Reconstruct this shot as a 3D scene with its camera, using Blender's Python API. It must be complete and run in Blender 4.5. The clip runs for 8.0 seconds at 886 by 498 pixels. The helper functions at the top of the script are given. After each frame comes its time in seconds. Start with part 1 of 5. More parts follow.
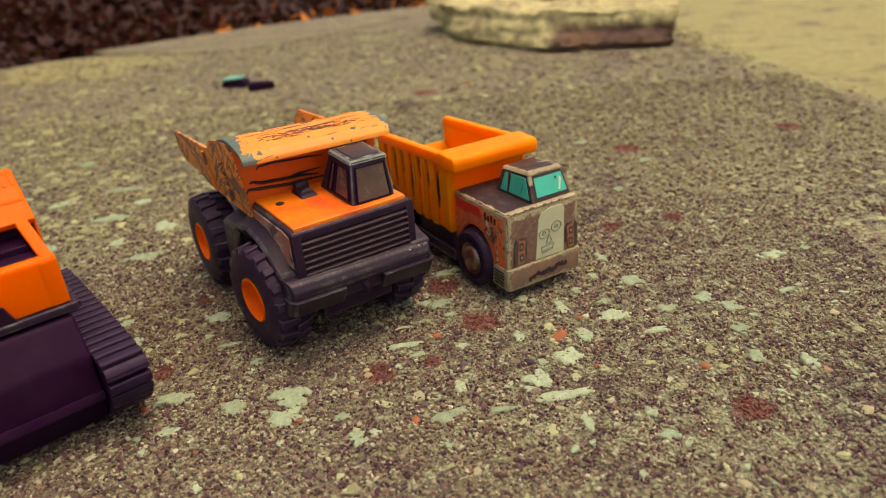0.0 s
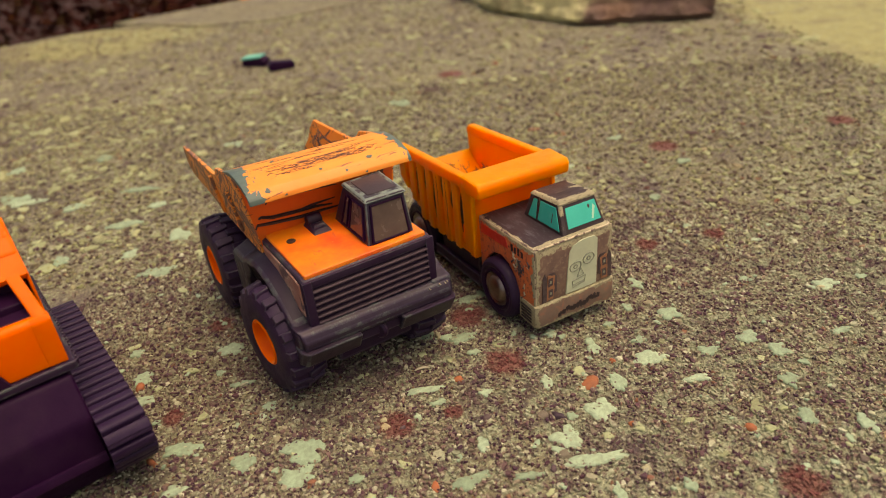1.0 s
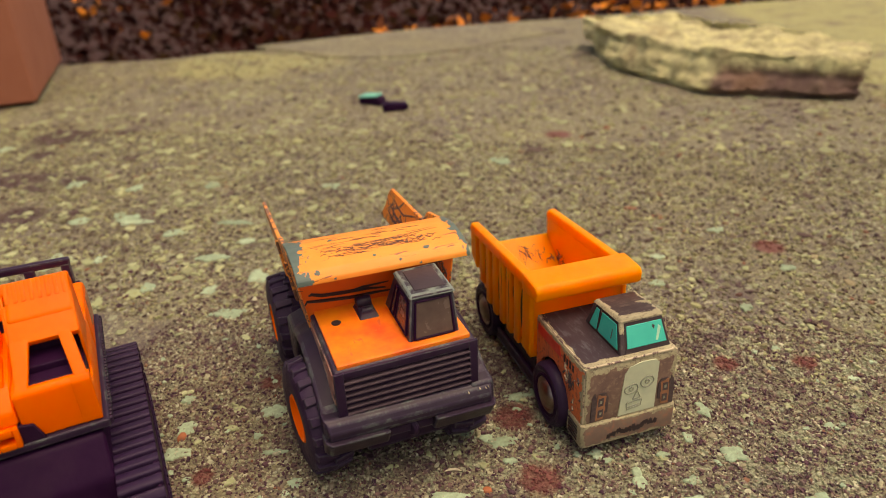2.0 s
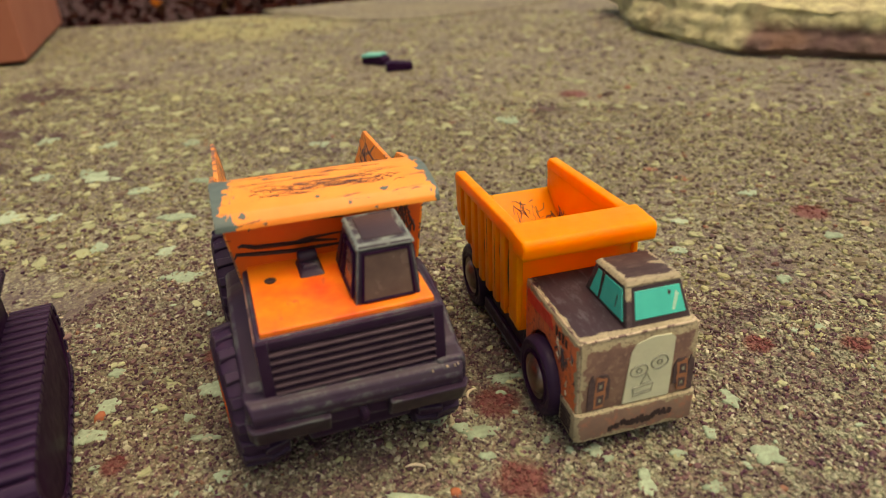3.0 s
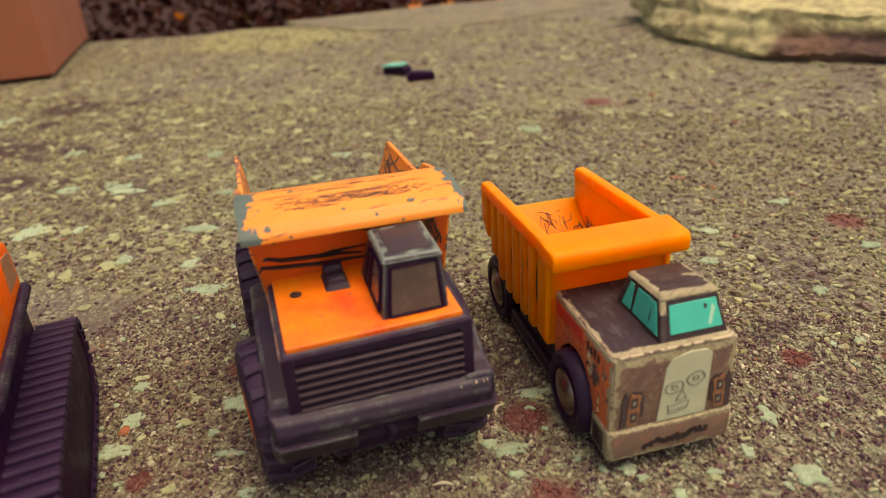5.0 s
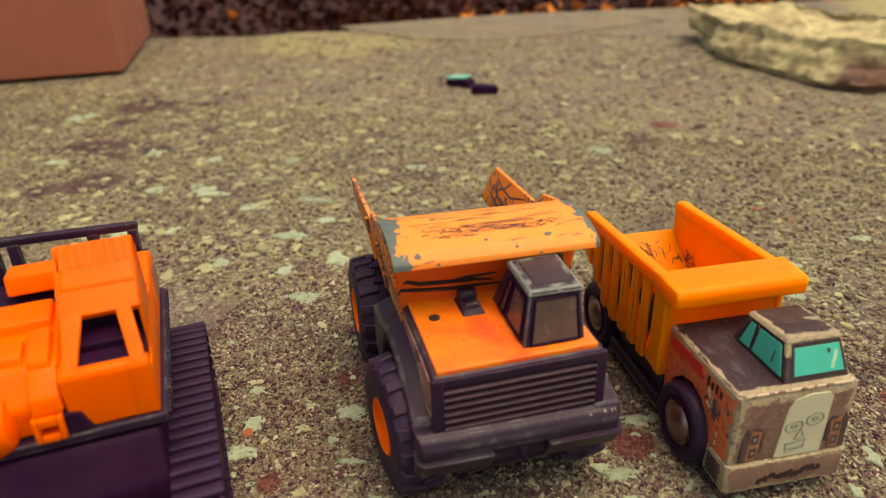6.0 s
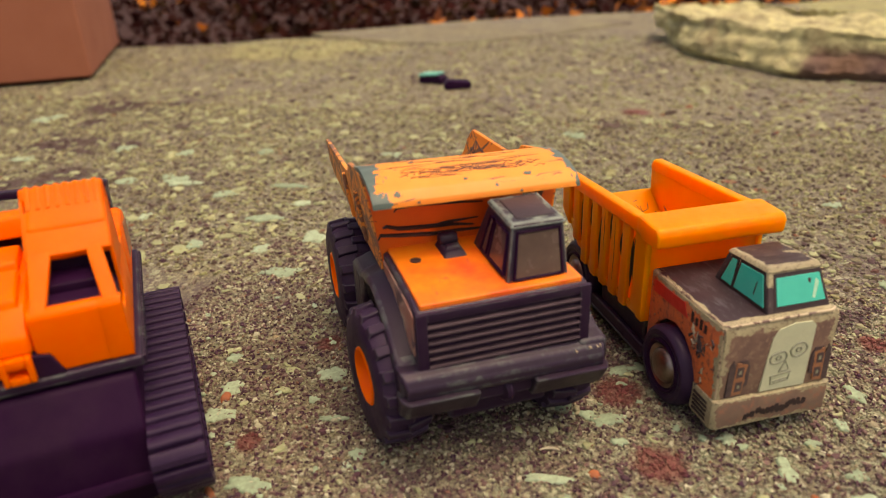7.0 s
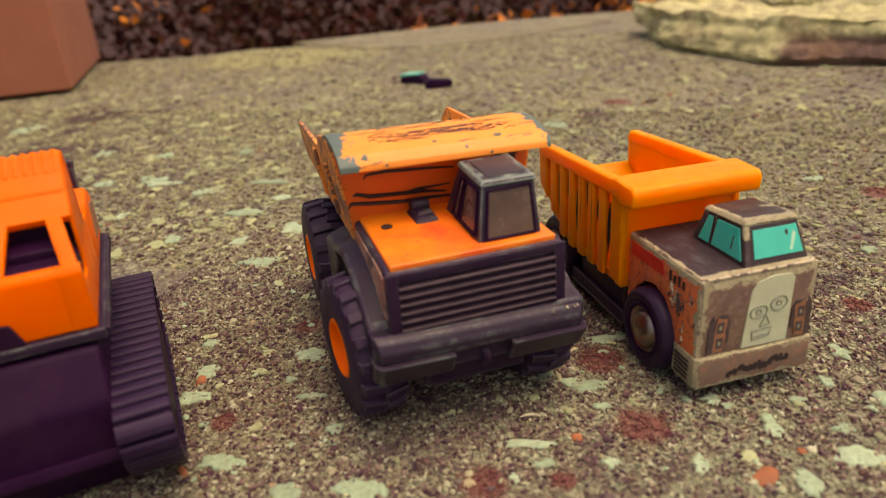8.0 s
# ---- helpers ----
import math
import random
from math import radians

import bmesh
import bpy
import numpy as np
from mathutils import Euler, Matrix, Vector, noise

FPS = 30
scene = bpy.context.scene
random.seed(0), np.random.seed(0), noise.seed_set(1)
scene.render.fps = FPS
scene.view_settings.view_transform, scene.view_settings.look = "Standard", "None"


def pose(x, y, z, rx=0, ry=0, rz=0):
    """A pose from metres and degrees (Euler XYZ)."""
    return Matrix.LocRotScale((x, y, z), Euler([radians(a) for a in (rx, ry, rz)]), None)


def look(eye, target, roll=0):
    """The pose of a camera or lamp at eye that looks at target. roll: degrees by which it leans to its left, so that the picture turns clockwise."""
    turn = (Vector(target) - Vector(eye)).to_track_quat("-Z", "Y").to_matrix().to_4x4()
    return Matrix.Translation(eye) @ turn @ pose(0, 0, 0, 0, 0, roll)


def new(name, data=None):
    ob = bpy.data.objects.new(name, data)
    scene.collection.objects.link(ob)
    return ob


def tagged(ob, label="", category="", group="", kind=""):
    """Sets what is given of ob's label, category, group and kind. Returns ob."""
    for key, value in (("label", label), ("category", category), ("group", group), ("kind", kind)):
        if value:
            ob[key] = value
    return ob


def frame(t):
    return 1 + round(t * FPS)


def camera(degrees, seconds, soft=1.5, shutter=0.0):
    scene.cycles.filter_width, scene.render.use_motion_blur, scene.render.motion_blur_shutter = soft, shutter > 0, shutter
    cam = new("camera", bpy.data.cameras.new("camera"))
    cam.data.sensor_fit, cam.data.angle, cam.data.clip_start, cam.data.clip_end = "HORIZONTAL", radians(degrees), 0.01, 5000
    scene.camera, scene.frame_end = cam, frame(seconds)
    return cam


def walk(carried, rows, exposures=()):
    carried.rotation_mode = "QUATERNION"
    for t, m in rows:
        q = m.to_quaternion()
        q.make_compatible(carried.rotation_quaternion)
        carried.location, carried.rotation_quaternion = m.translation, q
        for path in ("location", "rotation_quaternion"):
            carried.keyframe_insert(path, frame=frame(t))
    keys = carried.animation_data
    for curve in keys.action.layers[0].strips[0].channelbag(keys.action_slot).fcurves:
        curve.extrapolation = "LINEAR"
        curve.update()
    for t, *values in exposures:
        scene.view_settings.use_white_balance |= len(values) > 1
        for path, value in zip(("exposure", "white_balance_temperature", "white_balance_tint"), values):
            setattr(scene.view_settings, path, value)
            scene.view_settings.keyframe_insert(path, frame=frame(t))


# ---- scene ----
# Camera: a phone held by hand over the toys. Rows: seconds, place, yaw, pitch, roll.
cam = camera(65.94, 8.0, soft=1.0)
cam.data.dof.use_dof, cam.data.dof.focus_distance, cam.data.dof.aperture_fstop = True, 0.180, 15.0
PATH = [
    (0, -0.00084, 0.00686, 0.10589, 1.897, -25.626, -4.609),
    (0.1, -0.00277, 0.00909, 0.10862, 2.234, -26.254, -5.976),
    (0.2, -0.00400, 0.01527, 0.11073, 1.783, -29.011, -6.119),
    (0.3, -0.00680, 0.01841, 0.11656, 2.160, -29.455, -6.511),
    (0.4, -0.00987, 0.02134, 0.11548, 1.674, -29.317, -4.415),
    (0.5, -0.01122, 0.02527, 0.11160, 1.347, -29.123, -2.293),
    (0.6, -0.00794, 0.03138, 0.10804, 0.309, -29.354, -3.569),
    (0.7, -0.00919, 0.02960, 0.11054, 1.650, -29.718, -4.611),
    (0.8, -0.00745, 0.03085, 0.11245, 2.426, -29.391, -4.386),
    (0.9, -0.00248, 0.03090, 0.11641, 3.554, -29.308, -6.672),
    (1, 0.00116, 0.02905, 0.11885, 4.802, -29.027, -5.731),
    (1.1, 0.00758, 0.03067, 0.12144, 6.984, -29.435, -7.149),
    (1.2, 0.00894, 0.03379, 0.12089, 6.308, -29.668, -5.283),
    (1.3, 0.01061, 0.03400, 0.12469, 9.462, -28.239, -5.453),
    (1.4, 0.01230, 0.03538, 0.12631, 10.319, -26.443, -3.333),
    (1.5, 0.01617, 0.03841, 0.12864, 11.842, -26.709, -4.257),
    (1.6, 0.01572, 0.04279, 0.12995, 10.640, -26.280, -2.616),
    (1.7, 0.01483, 0.04210, 0.13518, 12.642, -26.020, -3.488),
    (2.8, 0.01723, 0.07105, 0.10757, 16.956, -26.930, -2.004),
    (2.9, 0.01833, 0.07437, 0.10686, 16.485, -27.308, -2.115),
    (3, 0.01946, 0.07490, 0.10754, 17.169, -27.371, -2.917),
    (3.1, 0.02031, 0.07450, 0.10758, 17.912, -28.335, -3.639),
    (3.2, 0.02082, 0.07435, 0.10579, 17.977, -28.893, -3.955),
    (3.3, 0.02046, 0.07408, 0.10429, 17.631, -30.065, -3.819),
    (3.4, 0.02031, 0.07523, 0.10303, 17.445, -29.445, -2.487),
    (3.5, 0.02022, 0.07728, 0.10558, 17.457, -29.032, -3.053),
    (3.6, 0.01909, 0.07786, 0.10917, 17.874, -28.755, -4.222),
    (3.7, 0.01836, 0.07795, 0.10859, 17.621, -28.338, -3.635),
    (3.8, 0.01778, 0.07715, 0.10832, 18.058, -28.218, -3.642),
    (3.9, 0.01860, 0.07777, 0.10783, 18.169, -28.140, -3.717),
    (4, 0.01869, 0.07913, 0.10827, 17.976, -28.063, -3.879),
    (4.1, 0.01753, 0.07913, 0.10834, 17.972, -28.023, -3.700),
    (4.2, 0.01682, 0.07905, 0.10855, 18.159, -28.026, -3.972),
    (5.3, 0.01709, 0.07482, 0.10660, 19.415, -25.751, -3.288),
    (5.4, 0.01327, 0.07299, 0.10752, 19.866, -25.583, -2.957),
    (5.5, 0.00776, 0.07142, 0.11212, 20.916, -25.695, -2.786),
    (5.6, 0.00164, 0.07153, 0.11483, 20.583, -25.590, -2.555),
    (5.7, -0.00179, 0.06952, 0.11709, 21.269, -25.876, -3.094),
    (5.8, -0.00339, 0.06693, 0.11735, 21.333, -25.875, -2.959),
    (5.9, -0.00339, 0.06531, 0.11691, 21.299, -25.993, -2.731),
    (6, -0.00365, 0.06592, 0.11650, 21.008, -26.248, -1.890),
    (6.1, -0.00258, 0.06696, 0.11638, 20.601, -26.507, -1.394),
    (6.2, -0.00161, 0.06782, 0.11597, 20.055, -26.827, -0.948),
    (6.3, 0.00055, 0.06889, 0.11634, 19.968, -27.055, -1.448),
    (6.4, 0.00148, 0.07031, 0.11487, 19.173, -27.283, -1.288),
    (6.5, 0.00196, 0.06844, 0.11392, 19.245, -27.791, -1.240),
    (6.6, 0.00140, 0.06489, 0.10963, 19.678, -27.308, -0.776),
    (6.7, -0.00055, 0.06272, 0.10471, 19.632, -27.457, -0.775),
    (6.8, -0.00230, 0.06090, 0.10363, 19.511, -26.754, -1.425),
    (6.9, -0.00304, 0.05960, 0.10303, 19.582, -24.682, -2.054),
    (7, -0.00335, 0.06050, 0.10133, 18.701, -24.825, -2.357),
    (7.1, -0.00199, 0.06040, 0.09912, 18.552, -24.957, -2.618),
    (7.2, -0.00091, 0.05947, 0.09533, 18.251, -25.121, -2.081),
    (7.3, 0.00037, 0.05926, 0.09366, 17.551, -25.558, -2.793),
    (7.4, 0.00177, 0.05913, 0.09405, 17.926, -25.816, -4.241),
    (7.5, 0.00172, 0.05913, 0.09025, 16.770, -25.227, -3.988),
    (7.6, 0.00067, 0.05853, 0.08998, 16.677, -24.933, -3.986),
    (7.7, 0.00009, 0.05905, 0.09012, 16.402, -24.544, -3.651),
    (7.8, -0.00028, 0.05982, 0.09117, 16.742, -24.494, -3.956),
    (7.9, -0.00086, 0.05946, 0.09092, 17.117, -24.308, -3.484),
    (8, 0.00083, 0.05996, 0.09117, 18.022, -23.809, -4.128),
]
walk(cam, [(t, pose(x, y, z, 90 + pitch, 0, yaw) @ pose(0, 0, 0, 0, 0, roll)) for t, x, y, z, yaw, pitch, roll in PATH],
     exposures=[(0.0, 0.40, 8850, 18), (4.2, 0.42, 8800, 18), (5.3, 0.45, 8800, 21), (6.5, 0.46, 8800, 21), (7.3, 0.56, 8700, 21), (8.0, 0.55, 8700, 21)])

# Light: a soft, hazy sky with a broad veiled sun high on the open side.
world = bpy.data.worlds.new("sky")
scene.world = world
world.use_nodes = True
sky = world.node_tree.nodes.new("ShaderNodeTexSky")
sky.sky_type, sky.sun_disc = "NISHITA", False
SUN_FROM = Vector((0.26, -0.03, 0.95)).normalized()
sky.dust_density, sky.air_density = 6.0, 1.0
sky.sun_elevation = math.asin(SUN_FROM.z)
sky.sun_rotation = math.atan2(SUN_FROM.x, SUN_FROM.y)
world.node_tree.links.new(sky.outputs["Color"], world.node_tree.nodes["Background"].inputs["Color"])
world.node_tree.nodes["Background"].inputs["Strength"].default_value = 0.150
sun = new("sun", bpy.data.lights.new("sun", "SUN"))
sun.data.energy, sun.data.angle, sun.data.color = 0.85, radians(55), (1.0, 0.93, 0.82)
sun.matrix_world = look(SUN_FROM, (0, 0, 0))


# ---- materials ----
def node(tree, kind, **sets):
    n = tree.nodes.new(kind)
    for key, value in sets.items():
        n.inputs[key.replace("_", " ")].default_value = value
    return n


def ramp(tree, fac, stops, constant=False):
    n = tree.nodes.new("ShaderNodeValToRGB")
    if constant:
        n.color_ramp.interpolation = "CONSTANT"
    els = n.color_ramp.elements
    while len(els) < len(stops):
        els.new(0.5)
    for e, (at, c) in zip(els, stops):
        e.position, e.color = at, (*c, 1) if len(c) == 3 else c
    tree.links.new(fac, n.inputs["Fac"])
    return n.outputs["Color"]


def noise_of(tree, vector, scale, detail=4.0, rough=0.6, distortion=0.0):
    n = node(tree, "ShaderNodeTexNoise", Scale=scale, Detail=detail, Roughness=rough, Distortion=distortion)
    tree.links.new(vector, n.inputs["Vector"])
    return n.outputs["Fac"]


def mix(tree, fac, a, b, mode="MIX"):
    n = tree.nodes.new("ShaderNodeMix")
    n.data_type, n.blend_type = "RGBA", mode
    for socket, value in ((n.inputs[0], fac), (n.inputs[6], a), (n.inputs[7], b)):
        if isinstance(value, tuple):
            socket.default_value = (*value, 1)
        elif isinstance(value, float):
            socket.default_value = value
        else:
            tree.links.new(value, socket)
    return n.outputs[2]


def maths(tree, op, a, b=0.0):
    n = tree.nodes.new("ShaderNodeMath")
    n.operation = op
    for socket, value in zip(n.inputs, (a, b)):
        if isinstance(value, (int, float)):
            socket.default_value = value
        else:
            tree.links.new(value, socket)
    return n.outputs[0]


def start(name):
    m = bpy.data.materials.new(name)
    m.use_nodes = True
    tree = m.node_tree
    return m, tree, tree.nodes["Principled BSDF"], tree.nodes.new("ShaderNodeTexCoord").outputs["Object"]


def bump(tree, bsdf, height, strength, distance):
    n = node(tree, "ShaderNodeBump", Strength=strength, Distance=distance)
    tree.links.new(height, n.inputs["Height"])
    tree.links.new(n.outputs["Normal"], bsdf.inputs["Normal"])


def stretched(tree, vector, x, y, z, turn=0.0):
    n = tree.nodes.new("ShaderNodeMapping")
    n.inputs["Scale"].default_value = (x, y, z)
    n.inputs["Rotation"].default_value = (0, 0, turn)
    tree.links.new(vector, n.inputs["Vector"])
    return n.outputs["Vector"]


def plastic(name, base, second, rough, scale=220.0, dust=None, dust_amount=0.35, relief=0.15, shine=0.5, depth=0.0, rub=None):
    """Moulded plastic or rubber: two tones, dust in patches, a fine grain."""
    m, tree, bsdf, at = start(name)
    colour = mix(tree, ramp(tree, noise_of(tree, at, scale), [(0.35, (0, 0, 0)), (0.7, (1, 1, 1))]), base, second)
    if dust:
        where = ramp(tree, noise_of(tree, at, scale * 0.35, 6, 0.7), [(0.48, (0, 0, 0)), (0.75, (dust_amount,) * 3)])
        colour = mix(tree, where, colour, dust)
    if rub:
        worn = ramp(tree, noise_of(tree, at, scale * 1.3, 6, 0.75), [(0.50, (0, 0, 0)), (0.62, (1, 1, 1))])
        colour = mix(tree, worn, colour, rub)
    tree.links.new(colour, bsdf.inputs["Base Color"])
    bsdf.inputs["Specular IOR Level"].default_value = shine
    if depth:
        bsdf.inputs["Subsurface Weight"].default_value, bsdf.inputs["Subsurface Scale"].default_value = depth, 0.008
        bsdf.inputs["Subsurface Radius"].default_value = (1.0, 0.5, 0.1)
    rr = ramp(tree, noise_of(tree, at, scale * 2), [(0.3, (rough - 0.08,) * 3), (0.7, (rough + 0.1,) * 3)])
    tree.links.new(rr, bsdf.inputs["Roughness"])
    bump(tree, bsdf, noise_of(tree, at, scale * 8), relief, 0.0003)
    return m


def worn_paint(name, base, second, under, line, wear=0.62, line_wear=0.6, stretch=(1, 1, 1), rough=0.5, ends=None):
    """Paint on metal: blotches of two tones, patches worn to what lies under, thin dark scratches."""
    m, tree, bsdf, at = start(name)
    colour = mix(tree, ramp(tree, noise_of(tree, at, 90), [(0.35, (0, 0, 0)), (0.7, (1, 1, 1))]), base, second)
    along = stretched(tree, at, *stretch)
    scratch = noise_of(tree, along, 420, 5, 0.72, 0.6)
    colour = mix(tree, ramp(tree, scratch, [(line_wear, (0, 0, 0)), (line_wear + 0.03, (1, 1, 1))]), colour, line)
    worn = noise_of(tree, at, 130, 7, 0.66, 0.4)
    gone = ramp(tree, worn, [(wear, (0, 0, 0)), (wear + 0.015, (1, 1, 1))])
    colour = mix(tree, gone, colour, under)
    if ends:
        split = tree.nodes.new("ShaderNodeSeparateXYZ")
        tree.links.new(at, split.inputs[0])
        ragged = maths(tree, "ADD", split.outputs["X"], maths(tree, "MULTIPLY", maths(tree, "SUBTRACT", worn, 0.5), 0.016))
        bare = maths(tree, "MAXIMUM", maths(tree, "LESS_THAN", ragged, ends[0]), maths(tree, "GREATER_THAN", ragged, ends[1]))
        colour = mix(tree, bare, colour, mix(tree, scratch, (0.048, 0.082, 0.072), (0.115, 0.172, 0.142)))
    tree.links.new(colour, bsdf.inputs["Base Color"])
    tree.links.new(ramp(tree, worn, [(0.3, (rough - 0.1,) * 3), (0.8, (rough + 0.15,) * 3)]), bsdf.inputs["Roughness"])
    bump(tree, bsdf, maths(tree, "SUBTRACT", scratch, gone), 0.25, 0.0002)
    return m


def scribbled(name, base, second, line, cover=0.5):
    """Paint covered with crossing scratches at several slants, down to dark bare metal."""
    m, tree, bsdf, at = start(name)
    colour = mix(tree, ramp(tree, noise_of(tree, at, 90), [(0.35, (0, 0, 0)), (0.7, (1, 1, 1))]), base, second)
    marks = None
    for turn, scale, limit in ((0.7, 430, 0.0), (-0.5, 400, 0.02), (1.45, 480, 0.04)):
        n = tree.nodes.new("ShaderNodeMapping")
        n.inputs["Rotation"].default_value = (turn, 0.2, 0.1)
        tree.links.new(at, n.inputs["Vector"])
        lines = noise_of(tree, stretched(tree, n.outputs["Vector"], 0.6, 0.16, 1.0), scale, 3, 0.6, 0.8)
        found = maths(tree, "GREATER_THAN", lines, cover + limit)
        marks = found if marks is None else maths(tree, "MAXIMUM", marks, found)
    where = ramp(tree, noise_of(tree, at, 60, 3), [(0.22, (0, 0, 0)), (0.32, (1, 1, 1))])
    marks = maths(tree, "MULTIPLY", marks, where)
    dark = mix(tree, ramp(tree, noise_of(tree, at, 500, 4), [(0.35, (0, 0, 0)), (0.6, (1, 1, 1))]), line, (0.27, 0.125, 0.070))
    tree.links.new(mix(tree, marks, colour, dark), bsdf.inputs["Base Color"])
    bsdf.inputs["Roughness"].default_value = 0.55
    bump(tree, bsdf, maths(tree, "SUBTRACT", 1.0, marks), 0.3, 0.0002)
    return m


def framed(name, inner, outer, axes, x0, x1, y0, y1, rag=0.004, rough=0.5, grain=(1, 1, 1), shine=0.18):
    """Tin with a printed field (three tones) that is chipped to bare metal (three tones) along a ragged border. In metres."""
    m, tree, bsdf, at = start(name)
    split = tree.nodes.new("ShaderNodeSeparateXYZ")
    tree.links.new(at, split.inputs[0])
    a, b = split.outputs[axes[0]], split.outputs[axes[1]]
    along = stretched(tree, at, *grain)
    chip = noise_of(tree, along, 260, 7, 0.7, 0.3)
    inside = maths(tree, "MINIMUM", maths(tree, "MINIMUM", maths(tree, "SUBTRACT", a, x0), maths(tree, "SUBTRACT", x1, a)),
                   maths(tree, "MINIMUM", maths(tree, "SUBTRACT", b, y0), maths(tree, "SUBTRACT", y1, b)))
    field = maths(tree, "GREATER_THAN", maths(tree, "ADD", inside, maths(tree, "MULTIPLY", maths(tree, "SUBTRACT", chip, 0.5), rag * 2)), 0.0)
    spots = maths(tree, "LESS_THAN", noise_of(tree, along, 170, 6, 0.72, 0.5), 0.66)
    field = maths(tree, "MULTIPLY", field, spots)

    def tones(c, scale):
        broad = ramp(tree, noise_of(tree, along, scale, 5, 0.65), [(0.3, (0, 0, 0)), (0.68, (1, 1, 1))])
        fine = ramp(tree, noise_of(tree, along, scale * 6, 4, 0.7), [(0.52, (0, 0, 0)), (0.66, (0.8,) * 3)])
        return mix(tree, fine, mix(tree, broad, c[0], c[1]), c[2])

    tree.links.new(mix(tree, field, tones(outer, 240), tones(inner, 110)), bsdf.inputs["Base Color"])
    bsdf.inputs["Specular IOR Level"].default_value = shine
    tree.links.new(ramp(tree, chip, [(0.3, (rough - 0.12,) * 3), (0.75, (rough + 0.15,) * 3)]), bsdf.inputs["Roughness"])
    bump(tree, bsdf, maths(tree, "ADD", field, maths(tree, "MULTIPLY", chip, 0.7)), 0.35, 0.00025)
    return m


BLACK, BLACK_WORN = (0.019, 0.005, 0.024), (0.026, 0.013, 0.032)
m_orange_plastic = plastic("orange_plastic", (0.98, 0.242, 0.002), (0.97, 0.212, 0.002), 0.45, 120, (0.82, 0.22, 0.03), 0.25, 0.1, 0.2, 0.8)
m_orange_excavator = plastic("orange_moulded_plastic", (0.98, 0.138, 0.0008), (0.97, 0.120, 0.0008), 0.45, 120, shine=0.15, depth=0.3)
m_orange_hood = worn_paint("orange_hood_paint", (0.90, 0.25, 0.012), (0.80, 0.075, 0.012), (0.72, 0.22, 0.06), (0.70, 0.10, 0.03), 0.70, 0.63, (1, 0.25, 1))
m_orange_wall = worn_paint("orange_bed_wall_paint", (0.70, 0.120, 0.007), (0.62, 0.090, 0.007), (0.10, 0.06, 0.05), (0.40, 0.07, 0.02), 0.72, 0.66)
m_orange_bed = scribbled("scratched_orange_paint", (0.80, 0.30, 0.05), (0.74, 0.24, 0.04), (0.135, 0.062, 0.042), 0.545)
m_orange_bed_far = scribbled("lightly_scratched_orange_paint", (0.86, 0.28, 0.03), (0.84, 0.23, 0.02), (0.085, 0.04, 0.035), 0.59)
m_orange_visor = worn_paint("worn_orange_visor_paint", (0.88, 0.31, 0.04), (0.86, 0.26, 0.03), (0.068, 0.110, 0.095), (0.25, 0.08, 0.03), 0.735, 0.60, (0.25, 1.6, 1.6), ends=(-0.0175, 0.0226))
m_primer = plastic("bare_grey_primer", (0.07, 0.095, 0.08), (0.12, 0.145, 0.115), 0.6, 260)
m_black = plastic("black_plastic", BLACK, BLACK_WORN, 0.46, 180, (0.065, 0.055, 0.072), 0.14, shine=0.22)
m_cab_black = plastic("black_cab_plastic", (0.0145, 0.0063, 0.0210), (0.0290, 0.0175, 0.0390), 0.36, 160, (0.06, 0.055, 0.058), 0.15, shine=0.35)
m_rim_wear = plastic("rubbed_grey_rim", (0.055, 0.066, 0.062), (0.12, 0.14, 0.128), 0.5, 420, (0.02, 0.014, 0.022), 0.9)
m_black_smooth = plastic("smooth_black_plastic", (0.0159, 0.0025, 0.0195), (0.0232, 0.0063, 0.0255), 0.5, 150, (0.034, 0.020, 0.026), 0.3, shine=0.08)
# Paler bevel copies: rubbed wear together with edge highlights put into the colour.
m_black_lit_rub = plastic("black_plastic_lit_rubbed_edge", BLACK_WORN, (0.028, 0.020, 0.036), 0.44, 120, shine=0.3, rub=(0.066, 0.078, 0.074))
m_rubber_lit_rub = plastic("rubber_lit_rubbed_edge", (0.018, 0.009, 0.024), (0.030, 0.020, 0.036), 0.45, 200, shine=0.4, rub=(0.055, 0.052, 0.062))
m_track = plastic("black_track_rubber", (0.0188, 0.0063, 0.0270), (0.0290, 0.0150, 0.0390), 0.42, 200, (0.038, 0.036, 0.042), 0.16, shine=0.16)
m_black_edge = plastic("rubbed_black_edge", (0.024, 0.018, 0.03), (0.07, 0.078, 0.078), 0.5, 300, shine=0.35)
m_black_bar = plastic("dusty_black_bar", (0.042, 0.025, 0.035), (0.068, 0.045, 0.054), 0.55, 300, shine=0.22)
m_rubber = plastic("black_rubber", (0.0188, 0.0063, 0.0270), (0.0377, 0.0200, 0.0480), 0.55, 200, (0.07, 0.052, 0.058), 0.14, shine=0.22)
m_smoke = plastic("smoky_window_plastic", (0.07, 0.045, 0.04), (0.13, 0.09, 0.072), 0.22, 90, (0.24, 0.185, 0.14), 0.4, 0.03)
m_bumper = plastic("scuffed_black_bumper", (0.019, 0.008, 0.022), (0.026, 0.016, 0.028), 0.42, 110, (0.060, 0.070, 0.062), 0.55, shine=0.22)
m_roof_rub = plastic("black_roof_rubbed_pale", (0.020, 0.012, 0.022), (0.035, 0.028, 0.035), 0.42, 150, shine=0.3, rub=(0.190, 0.235, 0.190))
m_roof_edge = plastic("pale_rubbed_roof_edge", (0.120, 0.160, 0.140), (0.180, 0.235, 0.200), 0.5, 420, (0.03, 0.024, 0.03), 0.9)
